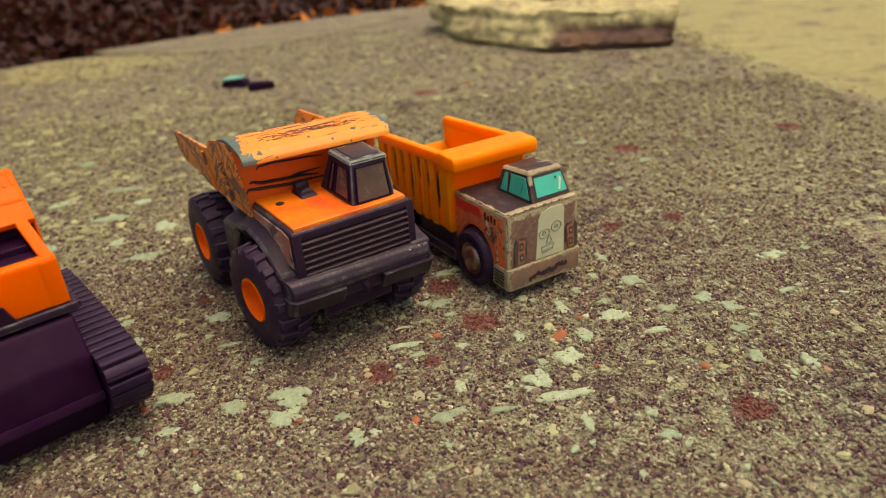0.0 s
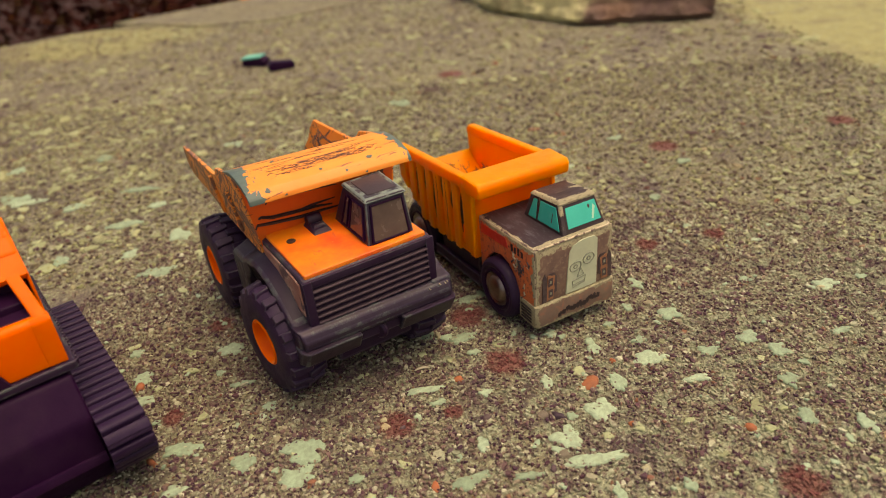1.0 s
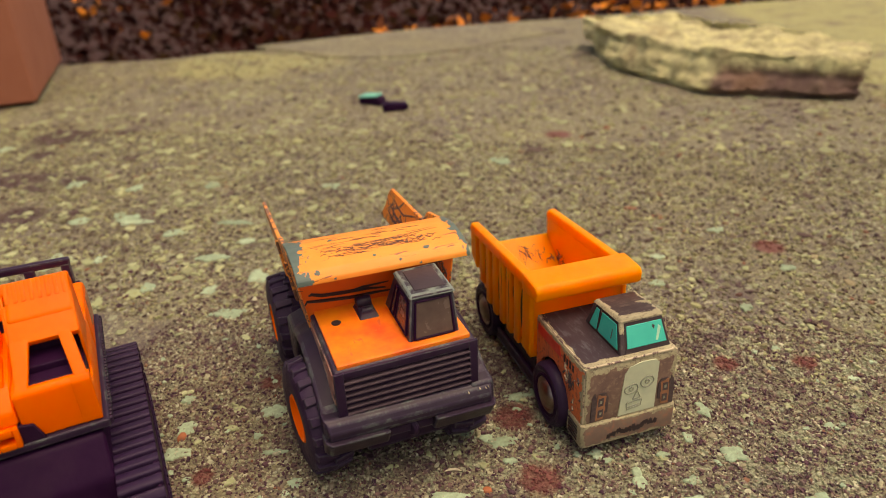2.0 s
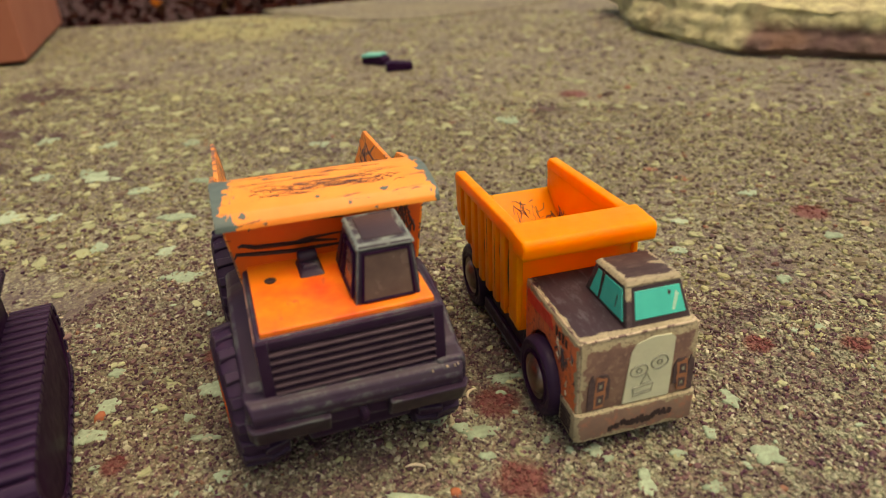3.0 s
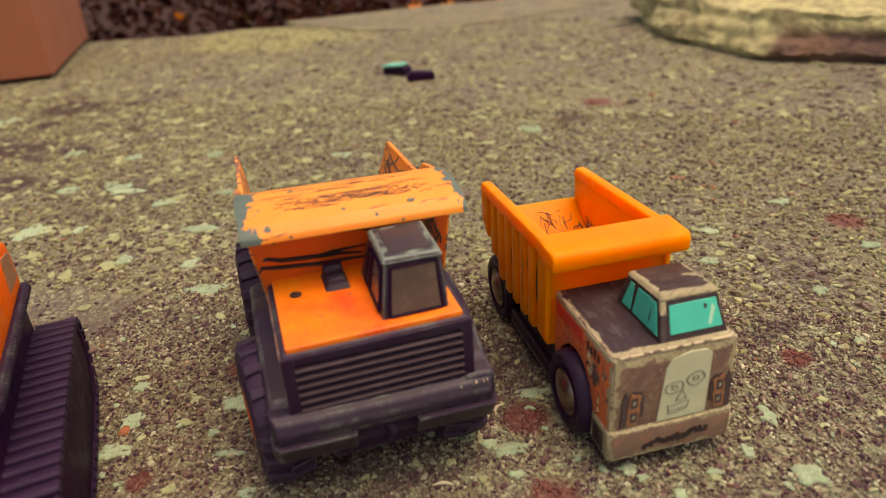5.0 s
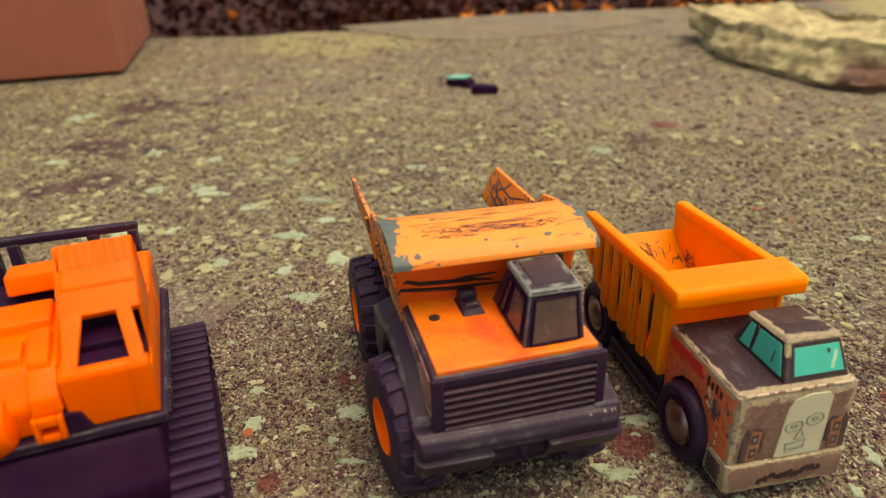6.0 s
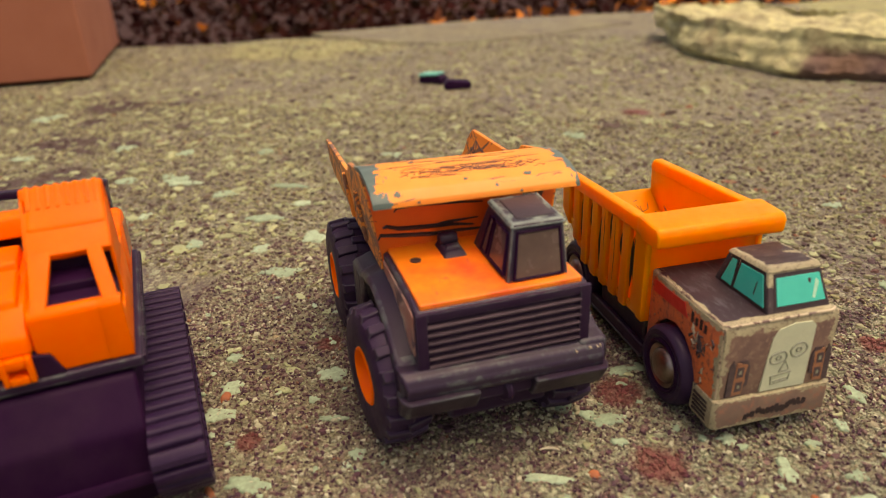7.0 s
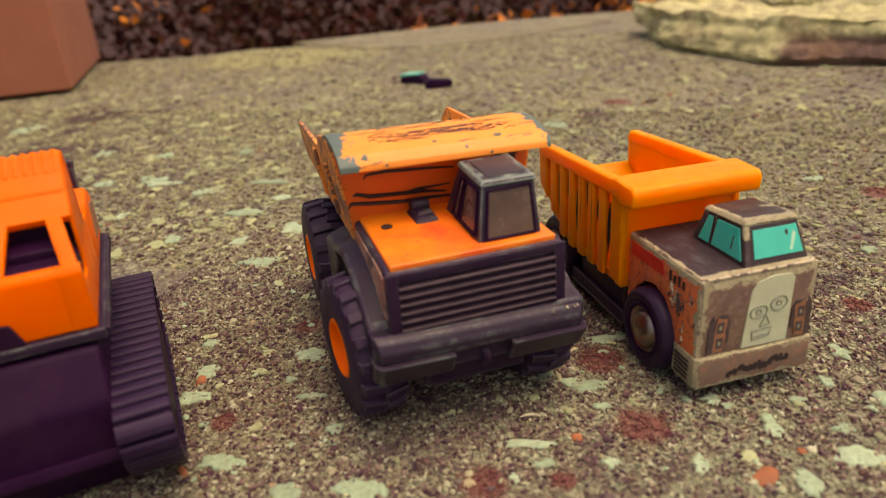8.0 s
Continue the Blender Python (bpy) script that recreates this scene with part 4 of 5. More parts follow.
def mining_truck():
    t = thing("dump_truck", pose(-0.0288, 0.1715, 0.0003, 0, 0, 35.0), "worn orange and black toy mining truck with big tyres", "toy truck")
    # Nose: body block, hood, grille, lower sides.
    part("body", soft_edges(prism([(0.2, 18), (0.2, 37.6), (2, 38.2), (29, 39.0), (29, 18)], "x", -17.7, 17.7), 0.9, 3), m_black, t)
    hood = prism([(-16.6, 1.0), (16.6, 1.0), (16.6, 27.6), (-16.6, 27.6)], "z", 37.6, 39.3)
    for v in hood.verts:
        v.co.z += (v.co.y - 14) * 0.028
    hood = part("hood", soft_edges(hood, 0.45, 3), m_orange_hood, t, "rubbed orange hood with reddish stains")
    bm = bmesh.new()
    lathe([(0.3, -0.1), (1.1, -0.05), (1.25, 0.25), (0.95, 0.32), (0.3, 0.1)], 12, bm)
    bmesh.ops.transform(bm, matrix=Matrix.Translation((-12.5, 18.8, 39.38)) @ Matrix.Rotation(math.pi / 2, 4, "Y") @ Matrix.Rotation(math.pi, 4, "Y"), verts=bm.verts)
    part("filler_hole", bm, m_marker, t, "dark hole in the hood")
    frame_bm = bmesh.new()
    for x0, x1, z0, z1 in ((-17.9, -15.6, 24.6, 37.7), (15.6, 17.9, 24.6, 37.7), (-15.6, 15.6, 35.9, 37.7), (-15.6, 15.6, 24.0, 25.2)):
        box(x0, x1, -0.55, 0.4, z0, z1, frame_bm)
    grille = part("grille", soft_edges(frame_bm, 0.2), m_black, t, "black radiator grille")
    for k in range(6):
        z = 25.6 + k * 1.74
        part("grille_bar", soft_edges(prism([(0.3, z - 0.1), (-0.6, z + 0.05), (-0.85, z + 0.4), (-0.5, z + 0.75), (0.3, z + 0.85)], "x", -15.7, 15.9), 0.2, 2), m_black_bar, grille)
    for side in (-1, 1):
        x0, x1 = sorted((side * 17.5, side * 18.0))
        part("side_panel", soft_edges(prism([(2.0, 27.5), (2.0, 36.4), (6, 37.2), (26, 37.4), (26, 34.5), (14, 31.5), (8, 28.0)], "x", x0, x1), 0.2, 1), m_side_decal, t, "rubbed brown side decal")
        # Fender: an arch over the tyre that runs down into the bumper.
        arch = [(-1.5, 25.2), (3, 26.2), (10, 30.0), (17, 32.6), (26, 33.4), (33, 31.8), (36, 30.2), (45.5, 29.6), (45.5, 17.0), (37, 17.0), (35.6, 24), (31, 29.0), (24, 31.6), (17, 30.8), (10, 28.2), (5, 24), (3, 18.5), (-1.5, 18.5)]
        x0, x1 = sorted((side * 15.5, side * 21.8))
        fender = prism(arch, "x", x0, x1)
        for v in fender.verts:
            if abs(v.co.x) < 17 and v.co.z > 25 and v.co.y > 8:
                v.co.z += 2.4
        part("fender", soft_edges(fender, 1.1, 3, 20), m_bumper, t, "smooth black fender rubbed grey")
        x0, x1 = sorted((side * 21.0, side * 21.9))
        step = bmesh.new()
        for y0, y1, z0, z1 in ((37.4, 38.8, 17.2, 29.2), (44.0, 45.3, 17.2, 29.2), (38.8, 44.0, 27.8, 29.2), (38.8, 44.0, 17.2, 18.6)):
            box(x0, x1, y0, y1, z0, z1, step)
        part("step_frame", soft_edges(step, 0.25), m_black_edge, t)
    # Bumper with two ledges, a gap and a tow hook between.
    beam = [(3.0, 25.4), (-0.6, 25.4), (-2.0, 24.6), (-3.1, 22.9), (-3.1, 20.9), (-2.3, 19.8), (3.0, 19.8)]
    bm = prism(beam, "x", -21.9, 21.4)
    for v in bm.verts:
        if abs(v.co.x) > 20 and v.co.y < -1.5:
            v.co.x *= 0.955
    part("bumper", soft_edges(leaning(bm, 0.028), 0.55, 3), m_bumper, t, "scuffed black front bumper")
    part("bumper_skirt", soft_edges(leaning(box(-20.6, 20.2, -1.4, 3.0, 16.6, 20.0), 0.028), 0.4, 2), m_black, t)
    for x0, x1 in ((-22.2, -6.6), (5.0, 21.8)):
        led = [(x0 + (1.2 if x0 < 0 else 0), -5.0), (x1 - (1.2 if x1 > 10 else 0), -5.0), (x1, -3.0), (x1, 1.5), (x0, 1.5), (x0, -3.0)]
        ledge = prism(led, "z", 15.2, 20.6)
        for v in ledge.verts:
            if v.co.y < -2:
                v.co.y += 0.45 if v.co.z > 18 else 3.6
        part("bumper_ledge", soft_edges(leaning(ledge, 0.028), 0.6, 3), m_bumper, t)
    hook = lathe([(2.0, -0.8), (2.6, -0.3), (2.6, 0.3), (2.0, 0.8)], 16)
    bmesh.ops.transform(hook, matrix=Matrix.Translation((-0.6, -0.4, 17.4)) @ Matrix.Rotation(0.5, 4, "Z"), verts=hook.verts)
    part("tow_hook", hook, m_black, t)
    for x, z, w in ((14.2, 23.9, 0.3), (17.2, 24.2, 0.45), (18.9, 24.0, 0.25), (19.6, 24.2, 0.2)):
        part("chip", prism([(x, z), (x + w, z + 0.1), (x + w * 0.8, z + 0.25), (x + w * 0.2, z + 0.2)], "y", -2.7, -2.0), m_tin_edge, t, "pale chip on the bumper")
    part("chassis", soft_edges(box(-11, 11, 4, 84, 9, 20), 1.0), m_black, t)
    # Cab with its windows.
    lo = [(1.6, 3.3, 38.6), (14.7, 3.3, 38.6), (14.7, 23.0, 39.2), (1.6, 23.0, 39.2)]
    hi = [(3.4, 5.3, 49.6), (14.2, 5.3, 49.6), (14.2, 17.6, 50.4), (3.4, 17.6, 50.4)]
    cab = part("cab", soft_edges(eight(lo, hi), 0.4, 3), m_cab_black, t, "black cab with rubbed edges")
    part("roof", soft_edges(eight([(2.9, 4.7, 49.5), (14.6, 4.3, 49.5), (14.6, 18.2, 50.3), (2.9, 18.2, 50.3)], [(3.5, 5.4, 50.5), (14.0, 5.0, 50.5), (14.0, 17.4, 51.3), (3.5, 17.4, 51.3)]), 0.4, 3), m_roof_rub, cab, "black roof with grey rubbed edges")
    part("roof_panel", soft_edges(eight([(4.9, 6.7, 50.3), (12.9, 6.4, 50.3), (12.9, 16.2, 50.9), (4.9, 16.2, 50.9)], [(5.1, 6.9, 50.85), (12.7, 6.6, 50.85), (12.7, 16.0, 51.45), (5.1, 16.0, 51.45)]), 0.2), m_roof_panel, cab, "dark scuffed roof panel")
    front = [lo[0], lo[1], hi[1], hi[0]]
    left = [lo[3], lo[0], hi[0], hi[3]]
    right = [lo[1], lo[2], hi[2], hi[1]]

    def window(face, u0, u1, v0, v1, skew=0.0, w=0.05):
        pane = part("window", soft_edges(plate(face, u0, u1, v0, v1, -0.3, 0.22, None, skew), 0.08, 1), m_smoke, t, "smoky brown window")
        rim = bmesh.new()
        for a, b, c, d in ((u0 - w, u0, v0 - w, v1 + w), (u1, u1 + w, v0 - w, v1 + w), (u0, u1, v1, v1 + w * 1.1), (u0, u1, v0 - w * 1.1, v0)):
            plate(face, a, b, c, d, -0.2, 0.5, rim, skew * 0.6)
        part("window_frame", soft_edges(rim, 0.12, 1), m_black_smooth, pane)

    window(front, 0.13, 0.88, 0.09, 0.88, 0.0, 0.04)
    window(left, 0.48, 0.88, 0.14, 0.84, 0.01, 0.04)
    window(left, 0.26, 0.37, 0.14, 0.84, 0.02, 0.03)
    window(right, 0.14, 0.52, 0.14, 0.84, 0.01, 0.04)
    # Vent on the hood: a low sloped base, a round cap on its left and a rib across the front.
    vent = part("vent_base", soft_edges(eight([(-6.9, 16.8, 38.9), (-1.3, 16.8, 38.9), (-1.3, 25.2, 39.0), (-6.9, 25.2, 39.0)], [(-5.9, 18.6, 40.3), (-2.0, 18.6, 40.3), (-2.4, 24.0, 41.3), (-5.9, 24.0, 41.3)]), 0.35), m_black, t, "small black hood vent")
    cap = lathe([(0.3, -2.1), (1.5, -1.9), (1.75, -1.2), (1.75, 1.2), (1.5, 1.9), (0.3, 2.1)], 16)
    bmesh.ops.transform(cap, matrix=Matrix.Translation((-4.1, 23.2, 41.3)), verts=cap.verts)
    part("vent_roll", cap, m_bumper, vent)
    part("vent_rib", soft_edges(eight([(-5.8, 19.0, 40.1), (-2.2, 19.0, 40.1), (-2.4, 21.2, 40.4), (-5.6, 21.2, 40.4)], [(-5.3, 19.6, 41.1), (-2.6, 19.6, 41.1), (-2.7, 20.9, 41.3), (-5.2, 20.9, 41.3)]), 0.3, 2), m_bumper, vent)
    # Dump bed: front wall, two sides with fins, floor and the canopy over the cab.
    C = 1.5
    part("bed_front", soft_edges(eight([(C - 19, 26.6, 33.5), (C + 19, 26.6, 33.5), (C + 19, 28, 33.5), (C - 19, 28, 33.5)], [(C - 22.0, 26.0, 55.4), (C + 22.0, 26.0, 55.4), (C + 22.0, 27.4, 55.4), (C - 22.0, 27.4, 55.4)]), 0.3), m_orange_wall, t, "orange front wall with black marker lines")
    for side in (-1, 1):
        if side < 0:
            prof = [(26.8, 34.4), (70, 36.0), (88.6, 37.2), (91.4, 39.4), (91.8, 42.0), (88.6, 47.8), (54.0, 49.2), (50.5, 49.9), (46.0, 53.2), (38.4, 54.6), (36.6, 55.0), (26.4, 55.6)]
        else:
            prof = [(26.8, 34.4), (70, 35.6), (90.5, 36.4), (88.0, 38.6), (85.4, 41.6), (83.6, 45.6), (80.6, 48.7), (52.0, 49.4), (49.0, 49.8), (46.0, 53.2), (38.4, 54.6), (36.6, 55.0), (26.4, 55.6)]
        bm = prism(prof, "x", -0.55, 0.55)
        for v in bm.verts:
            v.co.x += C + side * (19.0 + 3.0 * (v.co.z - 34) / 22.0)
        bed_side = part("bed_side", soft_edges(leaning(bm, 0.024, C), 0.25), m_orange_bed if side < 0 else m_orange_bed_far, t, "scratched orange side of the dump bed")
        for y in (40, 56):
            rib = box(-0.5, 0.5, y, y + 1.4, 35.6, 48.0 if y < 50 else 47.6)
            for v in rib.verts:
                v.co.x += C + side * (19.9 + 3.0 * (v.co.z - 34) / 22.0)
            part("rib", soft_edges(leaning(rib, 0.024, C), 0.25, 1), m_orange_bed, bed_side)
    def on_wall(y, z):
        return (C + 19.0 + 3.0 * (z - 34) / 22.0 - 0.5, y, z - 0.48)

    for pts, w in (([(76, 46.5), (72, 45.0), (66, 44.6), (60, 46.6), (55, 48.2)], 0.8), ([(80, 43.5), (75, 41.6), (69, 41.0), (63, 42.0), (57, 44.4)], 1.3), ([(82, 40.6), (77, 39.2), (71, 38.8), (64, 39.6)], 1.2), ([(78, 45.0), (76, 42.4), (77, 39.6)], 0.8), ([(70, 43.6), (67, 41.6), (66, 39.0)], 0.7)):
        part("dark_scrape", stroke([on_wall(y, z) for y, z in pts], w, None, 0.6), m_scratch, t, "dark scrape inside the bed")
    part("bed_floor", soft_edges(prism([(27.0, 33.6), (64, 34.4), (71, 35.8), (70.4, 37.0), (63.6, 35.8), (27.0, 35.2)], "x", C - 19.6, C + 19.6), 0.3), m_orange_bed, t)
    hood_line = [(17.2, 51.8), (17.5, 53.0), (19.2, 54.7), (22.5, 55.8), (27.5, 56.6), (31.5, 56.5), (37.6, 54.9), (37.2, 53.9), (31.4, 55.4), (27.5, 55.5), (23.0, 54.7), (20.0, 53.8), (18.4, 52.8), (18.1, 51.7)]
    canopy = part("canopy", soft_edges(leaning(prism(hood_line, "x", C - 22.3, C + 22.5), 0.024, C), 0.25), m_orange_visor, t, "worn orange canopy with scribbled scratches and bare ends")

    def on_canopy(x, y):
        for (y0, z0), (y1, z1) in zip(hood_line[:6], hood_line[1:7]):
            if y0 <= y <= y1:
                return (x, y, z0 + (z1 - z0) * (y - y0) / (y1 - y0) - (x - C) * 0.024 + 0.03)

    rng = random.Random(12)
    x = C - 15.0
    while x < C + 16.5:
        line, y = [], rng.uniform(22.4, 25.6)
        for k in range(rng.randint(3, 6)):
            line.append(on_canopy(x + k * rng.uniform(0.2, 0.6), y + rng.uniform(-0.5, 0.5)))
        part("scratch", stroke(line, rng.uniform(0.14, 0.36), None, 0.6), m_scratch, canopy)
        x += rng.uniform(0.25, 0.8)
    for k in range(60):
        x, y, ln = C + rng.uniform(-18, 10), rng.gauss(25.5, 2.2) if k % 3 else rng.uniform(21.0, 34.0), rng.uniform(3, 10)
        y = min(max(y, 20.5), 34.0)
        part("scratch", stroke([on_canopy(x, y), on_canopy(x + ln * 0.5, y + rng.uniform(-0.3, 0.3)), on_canopy(x + ln, y + rng.uniform(-0.5, 0.5))], rng.uniform(0.08, 0.2), None, 0.7), m_scratch, canopy)
    for x, y, r in ((C + 11.5, 20.2, 0.75), (C - 2.0, 20.6, 0.4), (C - 17, 18.6, 0.6), (C + 4, 18.3, 0.35), (C - 11, 30.5, 0.6)):
        p = on_canopy(x, y)
        chip = prism([(p[0] + r * 1.3 * math.cos(a) * q, p[1] + r * 0.8 * math.sin(a) * q) for a, q in [(k * math.pi / 5, rng.uniform(0.5, 1.25)) for k in range(10)]], "z", 0, 0.14)
        for v in chip.verts:
            v.co.z += on_canopy(v.co.x, min(max(v.co.y, 17.3), 37))[2] - 0.05
        part("paint_chip", chip, m_primer, canopy, "bare grey paint chip")
    for x, y, r in ((C - 13, 17.5, 0.3), (C + 9, 17.4, 0.25)):
        chip = prism([(x - r * 1.5, 52.4), (x + r * 1.2, 52.2), (x + r * 0.8, 52.5 + r), (x - r * 0.4, 52.4 + r * 0.6)], "y", y - 0.35, y + 0.3)
        part("paint_chip", leaning(chip, 0.024, C), m_primer, canopy)
    # Scratched right end of the bed front.
    for n in range(34):
        x, z = rng.uniform(15.0, 20.4), rng.uniform(37.0, 50.0)
        line = [(x + rng.uniform(-0.7, 0.7), 26.5 - 0.6 * (z - 33.5 + q * 1.3) / 23.1, z + q * 1.3) for q in range(rng.randint(3, 6))]
        part("scratch", stroke(line, rng.uniform(0.3, 0.7), None, 0.6), m_scratch, t, "dark scratch on the bed front")
    # Dark marker lines on the bed front.
    for pts, w in (([(-14.8, 47.9), (-14.2, 48.7), (-10, 48.9), (-5.3, 48.5), (0, 48.1), (5.1, 47.5)], 0.7), ([(-18.6, 42.0), (-18.0, 43.0), (-14, 42.4), (-6.6, 41.6), (0, 41.5), (6, 41.2)], 1.0), ([(-17.4, 44.6), (-16.6, 44.9), (-14.0, 44.0), (-9, 43.6), (-2, 43.2), (3, 42.4)], 1.1), ([(-9.0, 43.2), (-3, 43.9), (4, 44.0)], 0.8), ([(-20.4, 46.7), (-18.6, 46.4)], 0.35)):
        part("marker_line", stroke([(x, 26.5 - 0.6 * (z - 33.5) / 23.1, z) for x, z in pts], w, None, 0.6), m_marker, t)
    for side in (-1, 1):
        big_wheel(t, -26.3 if side < 0 else 22.2, 16.2, side, 6.0 if side < 0 else 0.0)
        big_wheel(t, -24.6 if side < 0 else 22.0, 66.5, side)
    for y in (16.2, 66.5):
        part("axle", lathe([(2.0, -17), (2.0, 17)], 16, None, (0, y, 15.6)), m_steel, t)


mining_truck()


# ---- the older tin truck with the plastic bed ----
def small_wheel(parent, x, y, outward, R=9.4):
    flip = Matrix.Diagonal((1, 1, 1, 1)) if outward < 0 else Matrix.Rotation(math.pi, 4, "Z")
    wheel = new("wheel")
    wheel.empty_display_size, wheel.parent = 0.005, parent
    wheel.location = (x * MM, y * MM, R * MM)
    bm = lathe([(5.2, 0.8), (5.9, 0.2), (6.6, 0.5), (7.4, 0.1), (8.4, 0.2), (9.1, 0.9), (R, 1.8), (R, 6.2), (9.0, 7.0), (5.2, 7.0)], 40, None, (0, 0, 0), True)
    bmesh.ops.transform(bm, matrix=flip, verts=bm.verts)
    part("tyre", bm, m_track, wheel, "smooth black rubber tyre")
    cap = lathe([(0.2, -0.9), (1.6, -0.8), (3.0, -0.4), (3.9, 0.3), (4.2, 0.9), (4.6, 0.7), (5.2, 0.3), (5.5, 1.2), (0.2, 1.2)], 32)
    bmesh.ops.transform(cap, matrix=flip, verts=cap.verts)
    part("hubcap", cap, m_steel, wheel, "dull domed metal hubcap")
    ring = lathe([(5.4, 0.5), (5.9, 0.0), (6.3, 0.2), (6.3, 0.9), (5.4, 0.9)], 40, None, (0, 0, 0), True)
    bmesh.ops.transform(ring, matrix=flip, verts=ring.verts)
    part("rim_ring", ring, m_black_smooth, wheel)


def tin_truck():
    t = thing("dump_truck", pose(0.012, 0.186, 0.0003, 0, 0, 31.5), "old tin toy dump truck with orange plastic bed and green windows", "toy truck")
    W = 27.0
    # Cab shell: sides with wheel arches, a front, a hood.
    arch = [(28, 28.0), (28, 5.0), (26.2, 5.0), (26.0, 11.5), (24.2, 16.2), (20.8, 19.2), (16.8, 20.2), (12.8, 19.0), (9.6, 15.8), (8.0, 11.0), (7.6, 4.2), (0.6, 4.2), (0.6, 28.0)]
    for x0, x1 in ((0.0, 1.1), (W - 1.1, W)):
        part("cab_side", soft_edges(prism(arch, "x", x0, x1), 0.35, 2), m_decal, t, "faded orange printed tin side")
    part("cab_front", soft_edges(prism([(0.25, 10.8), (0.0, 26.4), (0.7, 28.2), (2.4, 28.6), (2.4, 10.8)], "x", 0.35, W - 0.35), 0.5, 3), m_tin, t, "tarnished tin front with worn edges")
    part("hood", soft_edges(box(0.9, W - 0.9, 1.4, 28.2, 26.9, 28.4), 0.3), m_tin_hood, t, "dark worn tin hood")
    rimline = bmesh.new()
    stroke([(0.55, 28.0, 28.1), (0.55, 14, 28.2), (0.6, 1.4, 28.2), (1.8, 0.6, 28.2), (13, 0.55, 28.3), (W - 1.8, 0.6, 28.2), (W - 0.6, 1.6, 28.1)], 0.62, rimline)
    part("rolled_edge", rimline, m_tin_edge, t, "bare pale rolled tin edge")
    for x in (0.44, W - 0.44):
        part("corner_edge", stroke([(x, 0.75, 28.0), (x, 0.6, 20), (x, 0.6, 11.2)], 0.6), m_tin_edge, t, "rubbed bare corner edge")
    bumper = part("bumper", soft_edges(prism([(-0.2, 8.0), (-0.5, 0.0), (0.4, -0.75), (W - 0.4, -0.75), (W + 0.5, 0.0), (W + 0.2, 8.0), (W - 1, 8.0), (W - 1, 1.6), (1, 1.6), (1, 8.0)], "z", 4.0, 10.9), 0.35, 2), m_tin_bumper, t, "scuffed tin bumper")
    rng = random.Random(7)
    for k in range(22):
        x, z = 7.4 + 0.66 * k + rng.uniform(-0.2, 0.2), 6.3 + 0.05 * k + rng.uniform(-0.5, 0.6)
        blot = [(x + rng.uniform(0.35, 0.85) * math.cos(a), z + rng.uniform(0.4, 1.15) * math.sin(a)) for a in [n * math.pi / 4 for n in range(8)]]
        part("worn_bar", prism(blot, "y", -0.84 - 0.004 * (k % 3), -0.5), m_marker, bumper)
    for k in range(5):
        part("slot", box(-0.62, -0.3, 1.8, 6.6, 5.0 + 1.05 * k, 5.45 + 1.05 * k), m_marker, bumper)
    # Front print: paper label with pencilled shapes, and two lamp blocks.
    label = part("paper_label", prism([(10.3, 11.4), (21.0, 11.3), (21.2, 25.8), (20.2, 26.8), (16.2, 27.0), (12.6, 26.2), (11.4, 24.2)], "y", -0.16, 0.5), m_paper, t, "pale paper label with pencil shapes")
    pen = []
    for cx, cz in ((13.5, 19.3), (18.1, 20.5)):
        pen.append([(cx + 1.95 * math.cos(a), -0.17, cz + (1.5 + 0.25 * math.sin(2 * a + cx)) * math.sin(a)) for a in [2 * math.pi * k / 14 for k in range(15)]])
        pen.append([(cx + 0.6 * math.cos(a), -0.17, cz + 0.55 * math.sin(a)) for a in [2 * math.pi * k / 8 for k in range(9)]])
    pen += [[(14.1, -0.17, 15.7), (15.3, -0.17, 18.4), (16.4, -0.17, 16.1), (14.1, -0.17, 15.7)], [(12.4, -0.17, 14.9), (17.0, -0.17, 15.4), (16.6, -0.17, 13.4), (12.6, -0.17, 12.8), (12.4, -0.17, 14.9)], [(12.8, -0.17, 13.5), (16.4, -0.17, 13.9)]]
    for line in pen:
        part("pencil_line", stroke(line, 0.42), m_pencil, label)
    for x0, turn in ((2.2, 1), (26.6, -1)):
        def spot(u, v):
            return (x0 + turn * u, v)

        def print_patch(points, depth):
            ring = [spot(u, v) for u, v in points]
            return prism(ring if turn > 0 else ring[::-1], "y", depth, 0.4)

        lamp = part("lamp_print", print_patch([(0.0, 11.4), (1.7, 11.9), (1.6, 18.2), (1.0, 20.4), (0.2, 19.0)], -0.1), m_print_dark, t, "dark printed lamp block")
        part("lamp_shade", print_patch([(3.6, 13.4), (4.8, 13.8), (4.9, 18.6), (4.2, 20.0), (2.2, 20.1), (3.4, 18.8)], -0.1), m_print_dark, lamp)
        part("lamp_frame", print_patch([(1.4, 11.7), (3.6, 11.9), (3.7, 13.2), (4.1, 15.2), (3.9, 16.2), (4.3, 19.0), (1.9, 19.6), (1.5, 15.6)], -0.13), m_lamp, lamp, "orange printed lamp frame")
        for low, high in ((12.5, 15.0), (16.0, 18.6)):
            part("lamp_square", print_patch([(1.9, low), (3.5, low + 0.1), (3.6, high), (2.0, high - 0.1)], -0.17), m_print_dark, lamp)
            part("lamp_centre", print_patch([(2.4, low + 0.9), (3.0, low + 0.8), (3.1, high - 0.9), (2.5, high - 0.8)], -0.2), m_pencil, lamp, "pale grey centre")
    # Side print: a red stripe with dark marks.
    part("red_stripe", prism([(26.6, 23.6), (26.6, 26.6), (14.0, 27.0), (12.6, 23.9)], "x", -0.13, 0.3), m_red, t, "red printed stripe")
